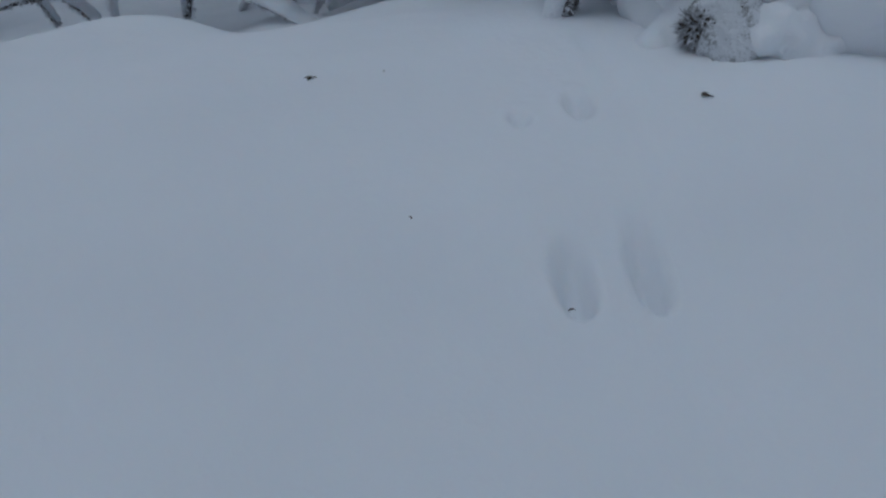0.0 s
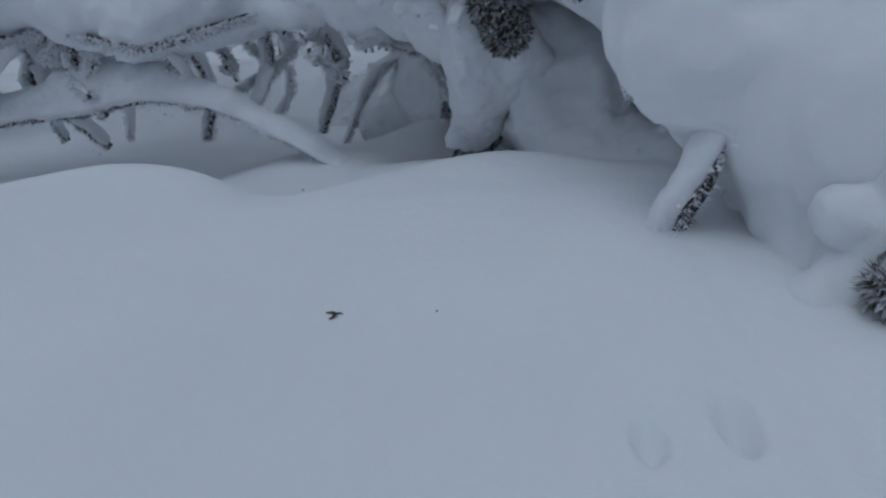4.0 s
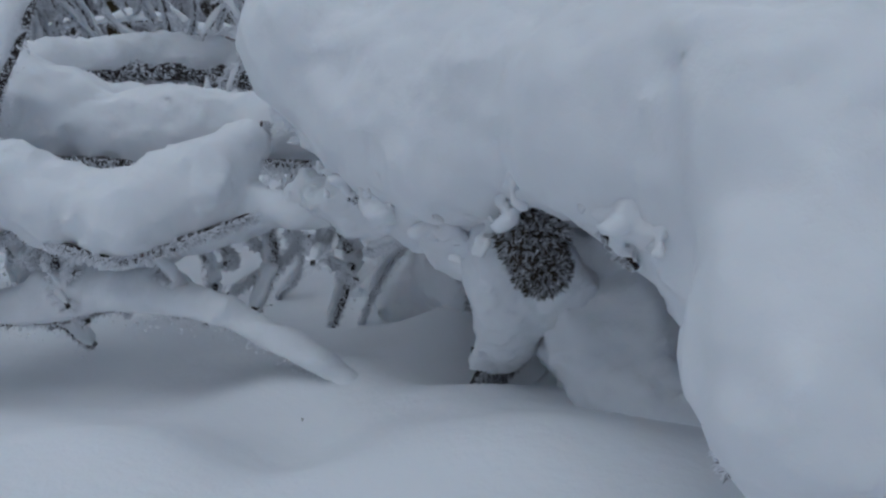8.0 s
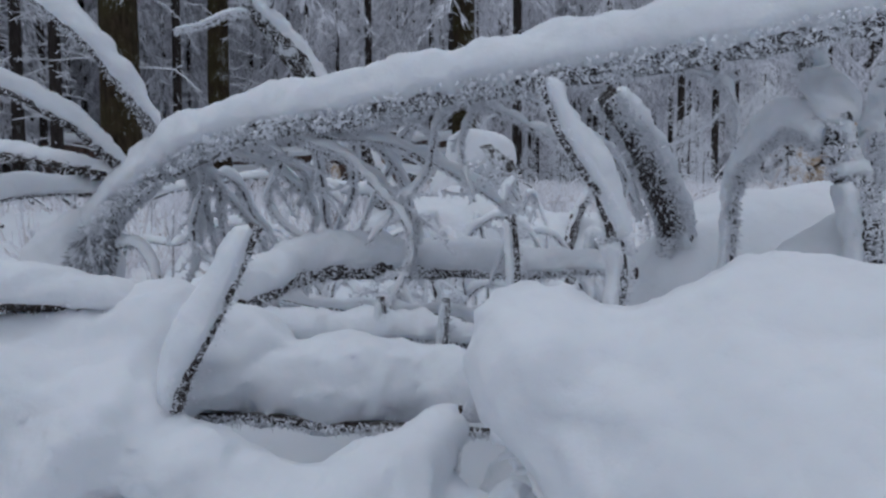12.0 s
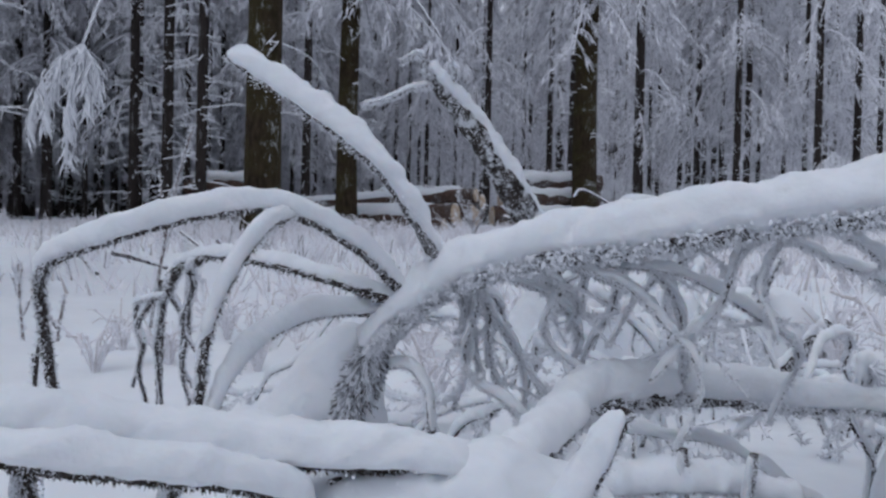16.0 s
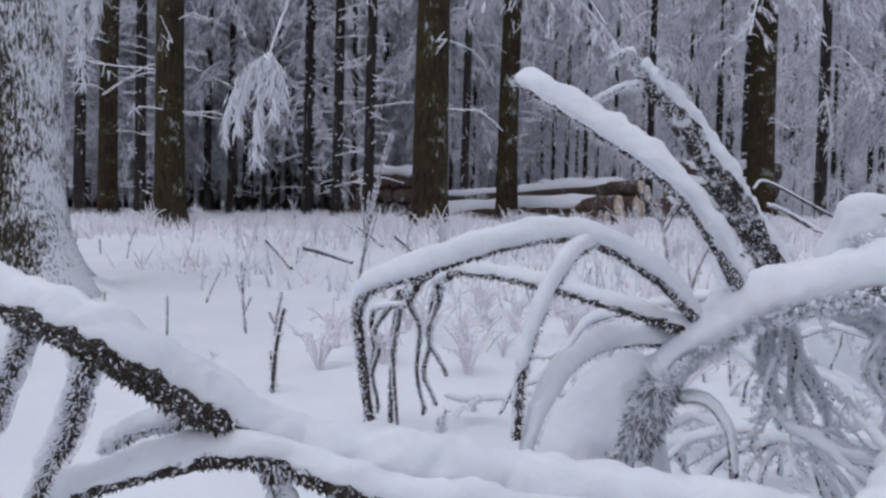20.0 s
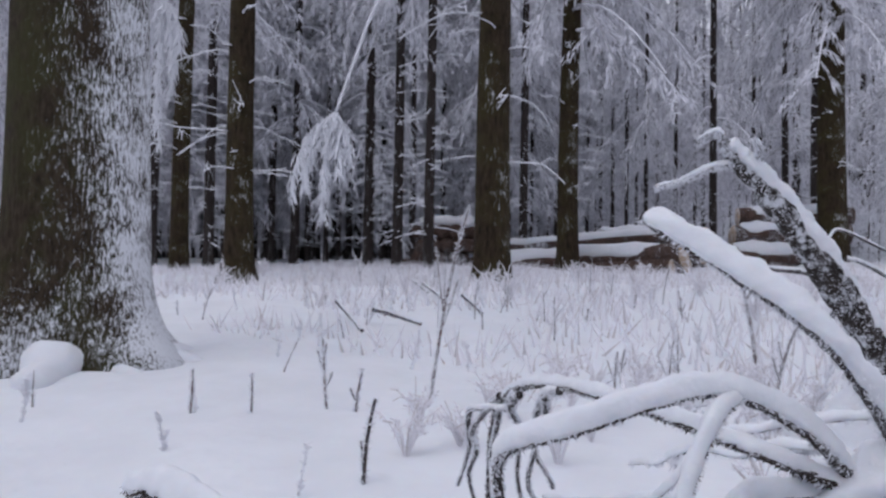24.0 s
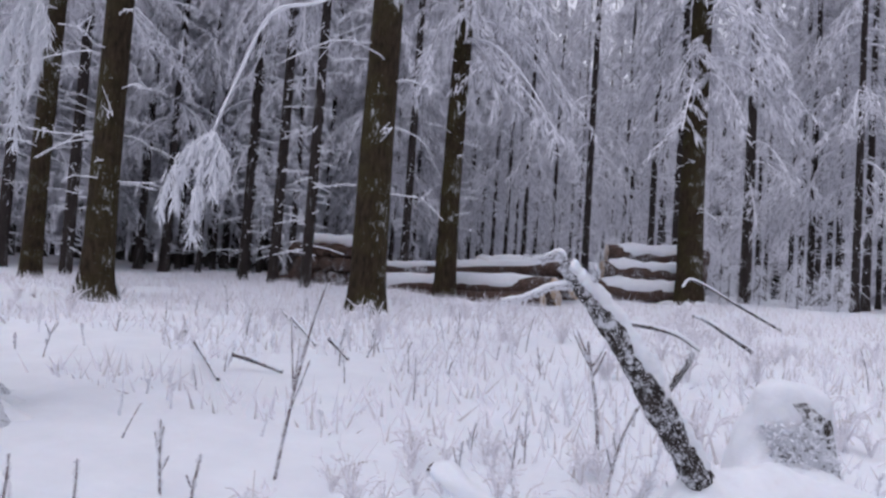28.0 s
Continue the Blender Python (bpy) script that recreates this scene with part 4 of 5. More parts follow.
brush("low_arched_branch", "low arched branch under a roll of snow, its bark edge bare", [(-0.30, 0.50, 0.03), (-0.255, 0.495, 0.047), (-0.205, 0.487, 0.052), (-0.16, 0.476, 0.058), (-0.125, 0.472, 0.054), (-0.095, 0.469, 0.040), (-0.065, 0.466, 0.022), (-0.04, 0.465, 0.0)], [0.0032, 0.0032, 0.0028, 0.002], [0.008, 0.011, 0.0135, 0.0145, 0.010, 0.007, 0.006], [0.010, 0.014, 0.018, 0.018, 0.010, 0.007, 0.006], n=54, frost=800, needles=300, seed=181, lumps=0.55, wiggle=0.004)
laden = thing("snow_laden_brush", "fork of branches buried in rounded, merging snow", "branch", "brush branches")
part("snow", blob([((-0.205, 0.47, 0.122), 0.015, (-0.175, 0.464, 0.108), 0.016), ((-0.175, 0.464, 0.108), 0.016, (-0.148, 0.46, 0.102), 0.0185), ((-0.148, 0.46, 0.102), 0.0185, (-0.122, 0.472, 0.114), 0.017), ((-0.122, 0.472, 0.114), 0.017, (-0.101, 0.495, 0.134), 0.011),
                   ((-0.155, 0.466, 0.094), 0.011, (-0.105, 0.486, 0.098), 0.013), ((-0.195, 0.478, 0.100), 0.010, (-0.16, 0.47, 0.094), 0.010), ((-0.245, 0.532, 0.138), 0.018, (-0.16, 0.537, 0.143), 0.021), ((-0.16, 0.537, 0.143), 0.021, (-0.07, 0.55, 0.138), 0.020),
                   ((-0.29, 0.475, 0.145), 0.027, (-0.245, 0.475, 0.135), 0.022), ((-0.245, 0.475, 0.135), 0.020, (-0.205, 0.47, 0.122), 0.016), ((-0.275, 0.462, 0.10), 0.022, (-0.26, 0.468, 0.13), 0.022), ((-0.225, 0.478, 0.112), 0.015, (-0.235, 0.48, 0.09), 0.010), ((-0.32, 0.49, 0.15), 0.026, (-0.28, 0.50, 0.155), 0.024), ((-0.10, 0.487, 0.10), 0.011, (-0.06, 0.478, 0.102), 0.010), ((-0.30, 0.488, 0.165), 0.018, (-0.24, 0.525, 0.170), 0.017), ((-0.25, 0.50, 0.15), 0.02, (-0.215, 0.52, 0.15), 0.017), ((-0.246, 0.514, 0.168), 0.024, (-0.208, 0.54, 0.160), 0.020)],
                  0.005, 0.0030, 0.0042, 0.024, 181, 0.0018), SNOW, laden, "lumpy fresh snow")
for n, p in enumerate(([(-0.27, 0.45, 0.112), (-0.245, 0.455, 0.098), (-0.225, 0.47, 0.094), (-0.21, 0.475, 0.098)], [(-0.185, 0.455, 0.094), (-0.15, 0.449, 0.086), (-0.12, 0.462, 0.091), (-0.095, 0.48, 0.100)], [(-0.108, 0.487, 0.118), (-0.1, 0.4935, 0.124), (-0.0945, 0.498, 0.142)], [(-0.24, 0.513, 0.128), (-0.19, 0.517, 0.127), (-0.13, 0.522, 0.124), (-0.08, 0.53, 0.122)], [(-0.235, 0.458, 0.108), (-0.243, 0.456, 0.09), (-0.262, 0.452, 0.075)])):
    limb(laden, p, [0.002, 0.003, 0.002], None, None, "branch", "dark bark edge showing under the snow", 30, 700, 0.005, 500, 0.004, seed=182 + n, wiggle=0.003)
for n, p in enumerate(([(-0.238, 0.50, 0.10), (-0.229, 0.503, 0.08), (-0.222, 0.507, 0.055), (-0.20, 0.51, 0.03)], [(-0.24, 0.49, 0.095), (-0.255, 0.48, 0.07), (-0.27, 0.475, 0.05)], [(-0.20, 0.48, 0.095), (-0.196, 0.478, 0.075), (-0.185, 0.478, 0.05)], [(-0.145, 0.468, 0.085), (-0.137, 0.47, 0.07), (-0.135, 0.472, 0.052)],
                       [(-0.10, 0.50, 0.10), (-0.097, 0.50, 0.075), (-0.105, 0.49, 0.05)], [(-0.07, 0.51, 0.10), (-0.06, 0.52, 0.07), (-0.075, 0.53, 0.03)], [(-0.24, 0.54, 0.10), (-0.26, 0.55, 0.07), (-0.25, 0.56, 0.03)], [(-0.165, 0.55, 0.10), (-0.15, 0.56, 0.06), (-0.16, 0.57, 0.025)])):
    w = (0.011, 0.008, 0.006, 0.009, 0.008, 0.010, 0.008, 0.007)[n]
    brush("short_twig", "short drooping twig with snow and frost on it", p, [0.003, 0.0025], [w * 0.6, w, w * 0.8], [w * 0.6, w * 0.9, w * 0.6], n=22, frost=320, needles=120, seed=190 + n, segs=12, lumps=0.4)
# frosted underside of the brush: fans of fine twigs
for n in range(12):
    x, y = rng.uniform(-0.22, -0.03), rng.uniform(0.475, 0.50)
    z = rng.uniform(0.085, 0.10)
    p = [(x, y, z), (x + rng.normal(0, 0.012), y + rng.normal(0, 0.012), z - rng.uniform(0.008, 0.02)), (x + rng.normal(0, 0.02), y + rng.normal(0, 0.02), z - rng.uniform(0.012, 0.032))]
    brush("fine_twig", "fine twig thick with frost", p, 0.0013, [0.002, 0.0036, 0.002], 0.003, n=14, frost=300, flen=0.006, needles=40, seed=220 + n, segs=8, lumps=0.5)
for n in range(22):
    x = rng.uniform(-0.43, -0.29)
    y = 0.40 + 0.5 * (x + 0.43) + rng.uniform(-0.01, 0.03)
    z = 0.20 - 0.25 * (x + 0.43) - rng.uniform(0.02, 0.035)
    p = [(x, y, z), (x + rng.normal(0, 0.014), y + rng.normal(0, 0.012), z - rng.uniform(0.015, 0.03)), (x + rng.normal(0, 0.024), y + rng.normal(0, 0.02), z - rng.uniform(0.035, 0.075))]
    brush("fine_twig", "fine twig thick with frost", p, 0.0015, [0.0025, 0.0045, 0.0025], 0.0035, n=16, frost=300, flen=0.006, needles=160, seed=500 + n, segs=8, lumps=0.5)
# tangle behind, between the mound and the stem
for n in range(34):
    x, y = rng.uniform(-0.42, 0.16), rng.uniform(0.8, 1.35)
    z0 = height_at(x, y)
    hgt = rng.uniform(0.05, 0.20) * (1.0 if x > -0.3 else 0.6)
    lx, ly = rng.normal(0, 0.08), rng.normal(0, 0.05)
    p = [(x, y, z0 - 0.01), (x + lx * 0.25, y + ly * 0.3, z0 + hgt * 0.7), (x + lx * 0.8, y + ly, z0 + hgt), (x + lx * 1.6, y + ly * 1.4, z0 + hgt * 0.85), (x + lx * 2.2, y + ly * 1.8, z0 + hgt * rng.uniform(0.2, 0.75))]
    tt = brush("tangled_twig", "tangled twig with snow and frost, standing in the snow", p, [0.0022, 0.0018, 0.0013], [0.0035, 0.006, 0.0055, 0.0035], [0.005, 0.009, 0.008, 0.005], n=26, frost=340, flen=0.007, seed=270 + n, segs=9, lumps=0.5, wiggle=0.012)
    sprigs(tt, smooth_line(p, 24), 4, 0.055)

# ---- trees ----
def trunk_shape(r, height, flare=1.5, segs=18, lean=(0, 0), seed=0):
    z = np.concatenate([[-0.4, -0.1, 0.0, 0.06, 0.14, 0.26, 0.45, 0.8], np.linspace(1.4, height, 12)])
    line = np.stack([lean[0] * z + 0.03 * np.sin(z * 0.7 + seed), lean[1] * z + 0.02 * np.cos(z * 0.9 + seed), z], -1)
    rad = r * (1 - 0.75 * np.clip(z, 0, None) / height) * (1 + (flare - 1) * np.exp(-np.clip(z, 0, None) / 0.16))
    v, f = tube(line, rad, segs, 0.0, seed)
    # roots swell the foot
    z_, ang = v[:, 2], np.arctan2(v[:, 1], v[:, 0])
    k = 1 + 0.18 * (flare - 1) * 2 * np.exp(-np.clip(z_, 0, None) / 0.2) * np.sin(ang * 4 + seed) + 0.03 * value_noise(v, r * 0.5, seed)
    v[:, :2] *= k[:, None]
    return v, f


def strips(base, way, length, width, bend):
    """Hanging frosted sprays: bent, tapering three-sided slivers."""
    n = len(base)
    way = way / (np.linalg.norm(way, axis=1)[:, None] + 1e-9)
    a = np.cross(way, rng.normal(size=(n, 3)))
    a /= np.linalg.norm(a, axis=1)[:, None] + 1e-9
    b = np.cross(way, a)
    w, l = width[:, None], length[:, None]
    mid = base + way * l * 0.5 + np.array([0, 0, -1.0]) * bend[:, None] * 0.3
    end = base + way * l + np.array([0, 0, -1.0]) * bend[:, None]
    v = np.stack([base + a * w * 0.5, base - a * w * 0.5, mid + a * w, mid - 0.5 * a * w + 0.8 * b * w, mid - 0.5 * a * w - 0.8 * b * w, end], 1).reshape(-1, 3)
    o = np.arange(n)[:, None] * 6
    f = (o[:, :, None] + np.array([[0, 1, 3], [0, 3, 2], [1, 4, 3], [0, 2, 4], [0, 4, 1], [2, 3, 5], [3, 4, 5], [4, 2, 5]])[None]).reshape(-1, 3)
    return v, f


def crown_shape(low, high, reach, boughs, plumes, slivers, droop=0.55, size=1.0, trunk=0.12):
    """Boughs that arch out and hang, each carrying plumes of frosted twigs with gaps between them."""
    shapes = []
    for _ in range(boughs):
        h = low + (high - low) * rng.random() ** 1.15
        length = reach * (1.05 - 0.8 * (h - low) / (high - low)) * rng.uniform(0.45, 1.1)
        a = rng.uniform(0, 2 * np.pi)
        out = np.array([math.cos(a), math.sin(a), 0])
        side = np.cross(out, (0, 0, 1.0))
        s = np.linspace(0, 1, 7)
        line = out * (trunk * 0.5 + length * s)[:, None] + np.array([0, 0, 1.0]) * (h + length * (0.12 * s - droop * s**1.8))[:, None] + side * (rng.normal(0, 0.12) * length * s**2)[:, None]
        shapes.append(tube(line, [0.02 * size, 0.009 * size], 4, 0))
        u = rng.random(plumes) ** 0.7 * 0.85 + 0.15
        i = np.clip((u * 6).astype(int), 0, 5)
        root = line[i] * (1 - (u * 6 - i)[:, None]) + line[i + 1] * (u * 6 - i)[:, None]
        way = out * rng.uniform(0.1, 0.7, plumes)[:, None] + side * rng.normal(0, 0.7, plumes)[:, None] + np.array([0, 0, -0.75])
        way /= np.linalg.norm(way, axis=1)[:, None]
        long = size * rng.uniform(0.18, 0.55, plumes)
        # slivers sit along each plume and spread like a feather
        v = rng.random((plumes, slivers))
        p = root[:, None] + way[:, None] * (long[:, None] * v)[..., None] + np.array([0, 0, -1.0]) * (0.3 * long[:, None] * v**2)[..., None] + rng.normal(size=(plumes, slivers, 3)) * 0.012 * size
        w = way[:, None] * 0.8 + rng.normal(size=(plumes, slivers, 3)) * 0.33 + np.array([0, 0, -0.25])
        n = plumes * slivers
        shapes.append(strips(p.reshape(-1, 3), w.reshape(-1, 3), size * rng.uniform(0.05, 0.15, n), size * rng.uniform(0.006, 0.014, n), size * rng.uniform(0.01, 0.05, n)))
    return joined(shapes)


def dead_twigs(r, low, high, count, reach):
    shapes = []
    for _ in range(count):
        h, a, length = rng.uniform(low, high), rng.uniform(0, 2 * np.pi), reach * rng.uniform(0.25, 1.0)
        out = np.array([math.cos(a), math.sin(a), 0])
        s = np.linspace(0, 1, 6)
        line = out * (r * 0.7 + length * s)[:, None] + np.array([0, 0, 1.0]) * (h + length * (0.1 * s - rng.uniform(0.1, 0.45) * s**2))[:, None] + 0.03 * np.cumsum(rng.normal(size=(6, 3)), 0) * length
        shapes.append(tube(line, [0.007, 0.004], 4, 0))
        for k in range(3):
            j = rng.integers(2, 5)
            d = out * 0.5 + rng.normal(size=3) * 0.6
            shapes.append(tube(line[j] + d * np.linspace(0, rng.uniform(0.08, 0.25) * length, 3)[:, None], [0.005, 0.003], 3, 0))
    return joined(shapes)


def ladder_twigs(r, low, high, count, reach):
    """Short dead twigs, stiff with frost, up the bare part of a slim trunk."""
    shapes = []
    for _ in range(count):
        h, a, length = rng.uniform(low, high), rng.uniform(0, 2 * np.pi), reach * rng.uniform(0.2, 1.0) ** 1.4
        out = np.array([math.cos(a), math.sin(a), rng.normal(-0.05, 0.25)])
        line = np.array([(0, 0, h)]) + out * np.array([r * 0.6, r * 0.6 + length * 0.5, r * 0.6 + length])[:, None] + np.array([(0, 0, 0), (0, 0, -0.02), (0, 0, -0.14 * length)])
        shapes.append(tube(line, [0.011, 0.006], 4, 0))
        d = out * 0.5 + rng.normal(size=3) * 0.6
        shapes.append(tube(line[1] + d * np.linspace(0, rng.uniform(0.2, 0.45) * length, 3)[:, None], [0.008, 0.004], 3, 0))
    return joined(shapes)


FOREST_TRUNKS = [mesh_of("trunk", *trunk_shape(0.5, 15, 1.3, 12, (rng.normal(0, 0.008), rng.normal(0, 0.008)), n), BARK_FAR) for n in range(4)]
NEAR_CROWNS = [mesh_of("crown", *crown_shape(3.0, 13.5, 1.45, 84, 9, 19, 0.9, 1.05), RIME_FAR, False) for n in range(3)]
OPEN_CROWNS = [mesh_of("crown", *crown_shape(2.4, 13.5, 1.3, 60, 9, 17, 0.9, 1.05), RIME_FAR, False) for n in range(3)]
HIGH_CROWNS = [mesh_of("crown", *crown_shape(3.9, 13.5, 1.3, 74, 8, 19, 0.95, 1.05), RIME_FAR, False) for n in range(2)]
FAR_CROWNS = [mesh_of("crown", *crown_shape(3.0 - 0.5 * n, 14.0, 1.3, 84, 8, 11, 0.9, 1.3), RIME_FAR, False) for n in range(4)]
TWIGS = [mesh_of("dead_twig_mass", *dead_twigs(0.12, 0.9, 4.8, 46, 0.85), RIME, False) for n in range(3)]
LADDERS = [mesh_of("dead_twig_mass", *ladder_twigs(0.08, 0.4, 7.0, 150, 0.5), RIME, False) for n in range(3)]


def spruce(x, y, dia, label, bark, height=15, flare=1.5, segs=24, crown=None, lean=(0, 0), twigs=True, group="spruces at the wood's edge", seed=0, turn=0.0):
    t = thing("spruce_tree", label, "tree", group, (x, y, height_at(x, y)))
    t.rotation_euler = (0, 0, turn)
    part("trunk", trunk_shape(dia / 2, height, flare, segs, lean, seed), bark, t)
    if dia > 0.24:
        ring = [2 * np.pi * k / 11 + seed for k in range(11)]
        feet = [((math.cos(a) * dia * 0.66, math.sin(a) * dia * 0.66, 0.0), dia * rng.uniform(0.08, 0.17), (math.cos(a) * dia * 1.05, math.sin(a) * dia * 1.05, -0.03), dia * 0.10) for a in ring]
        part("snow_skirt", blob(feet, dia * 0.07, dia * 0.055, dia * 0.05, dia * 0.3, seed), SNOW_FIELD, t, "snow drifted about the foot")
    if twigs:
        tw = new("dead_twig_mass", TWIGS[seed % 3])
        tw.parent = t
        tagged(tw, "bare lower twigs white with frost", kind="stuff")
    if crown is not None:
        c = new("crown", crown)
        c.parent = t
        tagged(c, "drooping boughs white with frost", kind="stuff")
    return t


big = spruce(-2.42, 1.36, 0.40, "stout old spruce with mossy bark, white frost on one flank", BARK_OLD, 14, 1.62, 40, HIGH_CROWNS[0], twigs=False, seed=1)
spruce(-4.97, 4.27, 0.235, "slender dark spruce trunk with snow about its foot", BARK_TREE, 15, 1.6, 24, HIGH_CROWNS[1], (0.004, 0), True, seed=2)
spruce(-2.99, 5.12, 0.285, "mossy brown spruce trunk with bare frosted twigs", BARK_TREE, 15, 1.35, 28, HIGH_CROWNS[1], (0.006, 0), True, seed=3)
spruce(-3.74, 8.51, 0.27, "slim mossy spruce trunk beside the stacked logs", BARK_TREE, 15, 1.25, 24, NEAR_CROWNS[0], (0.006, 0), True, seed=4, turn=1.0)
spruce(-0.97, 10.8, 0.37, "brown spruce trunk with frosted boughs above", BARK_TREE, 15, 1.25, 24, NEAR_CROWNS[1], (0.003, 0), True, seed=5, turn=2.0)
spruce(-7.6, 5.7, 0.22, "dark spruce trunk at the wood's edge", BARK_TREE, 15, 1.3, 20, HIGH_CROWNS[0], (0.002, 0), True, seed=6, turn=3.0)

# the wood behind: slim trunks close together, boughs hanging between them
NEARER = [(-8.8, 7.1, 0.165), (-10.2, 8.7, 0.12), (-10.9, 7.64, 0.19), (-11.2, 11.4, 0.10), (-10.8, 11.3, 0.11), (-10.0, 11.0, 0.10), (-10.7, 12.2, 0.12), (-7.3, 8.95, 0.148), (-9.8, 12.6, 0.105),
          (-6.4, 8.5, 0.158), (-8.5, 11.9, 0.14), (-5.35, 7.75, 0.137), (-6.43, 12.73, 0.18), (-1.25, 11.6, 0.125)]
RIGHT_WOOD = [(-6.15, 17.17, 0.11), (-5.53, 16.32, 0.1), (-6.2, 19.26, 0.1), (-4.83, 15.49, 0.1), (-6.22, 21.34, 0.12), (-5.22, 19.53, 0.13), (-3.31, 14.85, 0.16), (-3.04, 17.94, 0.11), (-3.32, 20.94, 0.13), (-2.15, 16.05, 0.15),
              (-2.16, 18.06, 0.17), (-0.24, 14.16, 0.21), (0.04, 20.16, 0.11), (0.29, 22.15, 0.12), (0.82, 20.13, 0.13), (0.91, 18.12, 0.13), (0.96, 16.11, 0.14)]
EDGE_WOOD = [(1.57, 19.07, 0.14), (2.27, 23.02, 0.13), (1.49, 14.05, 0.14), (2.31, 18.99, 0.14), (-7.44, 19.89, 0.12), (1.18, 17.13, 0.11), (1.44, 16.1, 0.11), (1.8, 15.05, 0.14), (2.58, 18.98, 0.12), (3.18, 16.85, 0.12),
             (2.78, 13.87, 0.14), (3.99, 18.72, 0.12), (3.61, 14.7, 0.14), (4.78, 17.49, 0.13)]


def slim_spruce(x, y, dia, label, crown, n):
    t = thing("spruce_tree", label, "tree", "spruces of the wood", (x, y, height_at(x, y)))
    t.rotation_euler = (0, 0, rng.uniform(0, 6.28))
    high = rng.uniform(0.85, 1.1)
    k = rng.uniform(0.75, 1.15)
    for nm, me, lab, kd, sc in (("trunk", FOREST_TRUNKS[n % 4], "", "", (dia, dia, high)), ("crown", crown, "drooping boughs white with frost", "stuff", (k, k, high)), ("dead_twig_mass", LADDERS[n % 3], "", "stuff", (0.9, 0.9, high))):
        o = new(nm, me)
        o.parent, o.scale = t, sc
        tagged(o, lab, kind=kd)


placed = [(-2.42, 1.36), (-4.97, 4.27), (-2.99, 5.12), (-3.74, 8.51), (-0.97, 10.8), (-7.6, 5.7)]
for n, (x, y, dia) in enumerate(NEARER + RIGHT_WOOD + EDGE_WOOD):
    placed.append((x, y))
    slim_spruce(x, y, dia, "slim dark spruce trunk with stiff frosted twigs" if n < 14 else "slim grey spruce trunk among frosted boughs", HIGH_CROWNS[n % 2] if n < 14 else OPEN_CROWNS[n % 3], n)
tries = count = 0
while count < 300 and tries < 12000:
    tries += 1
    az = radians(rng.uniform(-36, 68))
    far = (13.5 if az > radians(24) else 18.0) + 26 * rng.random() ** 0.8
    x, y = -0.3 - far * math.sin(az), 0.15 + far * math.cos(az)
    if radians(-17) < az < radians(-14.8):
        continue
    if any((x - a) ** 2 + (y - b) ** 2 < (0.75 if az > radians(20) else 2.5) ** 2 for a, b in placed):
        continue
    placed.append((x, y))
    slim_spruce(x, y, rng.uniform(0.09, 0.2), "slim spruce trunk with frosted boughs, deep in the wood", FAR_CROWNS[count % 4], count)
    count += 1

# the far side of the wood, too far to pick apart, and an added unseen ring
def wood_mass(spots, crowns):
    stems = [trunk_shape(0.15, 14.5, 1.3, 8, (0, 0), n) for n in range(3)]
    boughs, trunks = [], []
    for n, (x, y, wide, tall) in enumerate(spots):
        a = rng.uniform(0, 6.28)
        m = np.array([[math.cos(a) * wide, -math.sin(a) * wide, 0], [math.sin(a) * wide, math.cos(a) * wide, 0], [0, 0, tall]])
        at = np.array([x, y, height_at(x, y) - 0.2])
        boughs.append((crowns[n % 3][0] @ m.T + at, crowns[n % 3][1]))
        trunks.append((stems[n % 3][0] @ m.T + at, stems[n % 3][1]))
    return joined(boughs), joined(trunks)


spots = []
for n in range(170):
    az, far = radians(rng.uniform(-45, 75)), rng.uniform(41, 62)
    if not -17 < math.degrees(az) < -14.5:
        spots.append((-far * math.sin(az), far * math.cos(az), 1.9, rng.uniform(0.7, 1.2)))
# trees out of view behind the camera, added to hold back low sky light
ring = []
for n in range(86):
    az, far = radians(80 + 232 * (n + rng.random()) / 86), rng.uniform(9, 17)
    ring.append((-0.3 - far * math.sin(az), 0.15 + far * math.cos(az), 1.1, rng.uniform(0.7, 1.0)))
boughs, trunks = wood_mass(spots, [crown_shape(0.3, 14.0, 1.8, 56, 6, 5, 0.5, 2.6) for n in range(3)])
unseen_boughs, unseen_trunks = wood_mass(ring, [crown_shape(0.3, 14.0, 1.7, 46, 4, 5, 0.5, 2.2) for n in range(3)])
boughs, trunks = joined([boughs, unseen_boughs]), joined([trunks, unseen_trunks])
far_wood = thing("far_wood", "frosted far spruce wood, with an unseen ring added round the clearing", "wood")
tagged(far_wood, kind="stuff")
part("bough_mass", boughs, RIME_FAR, far_wood, "boughs white with frost", False, "stuff")
part("trunk_mass", trunks, BARK_FAR, far_wood, "", True, "stuff")

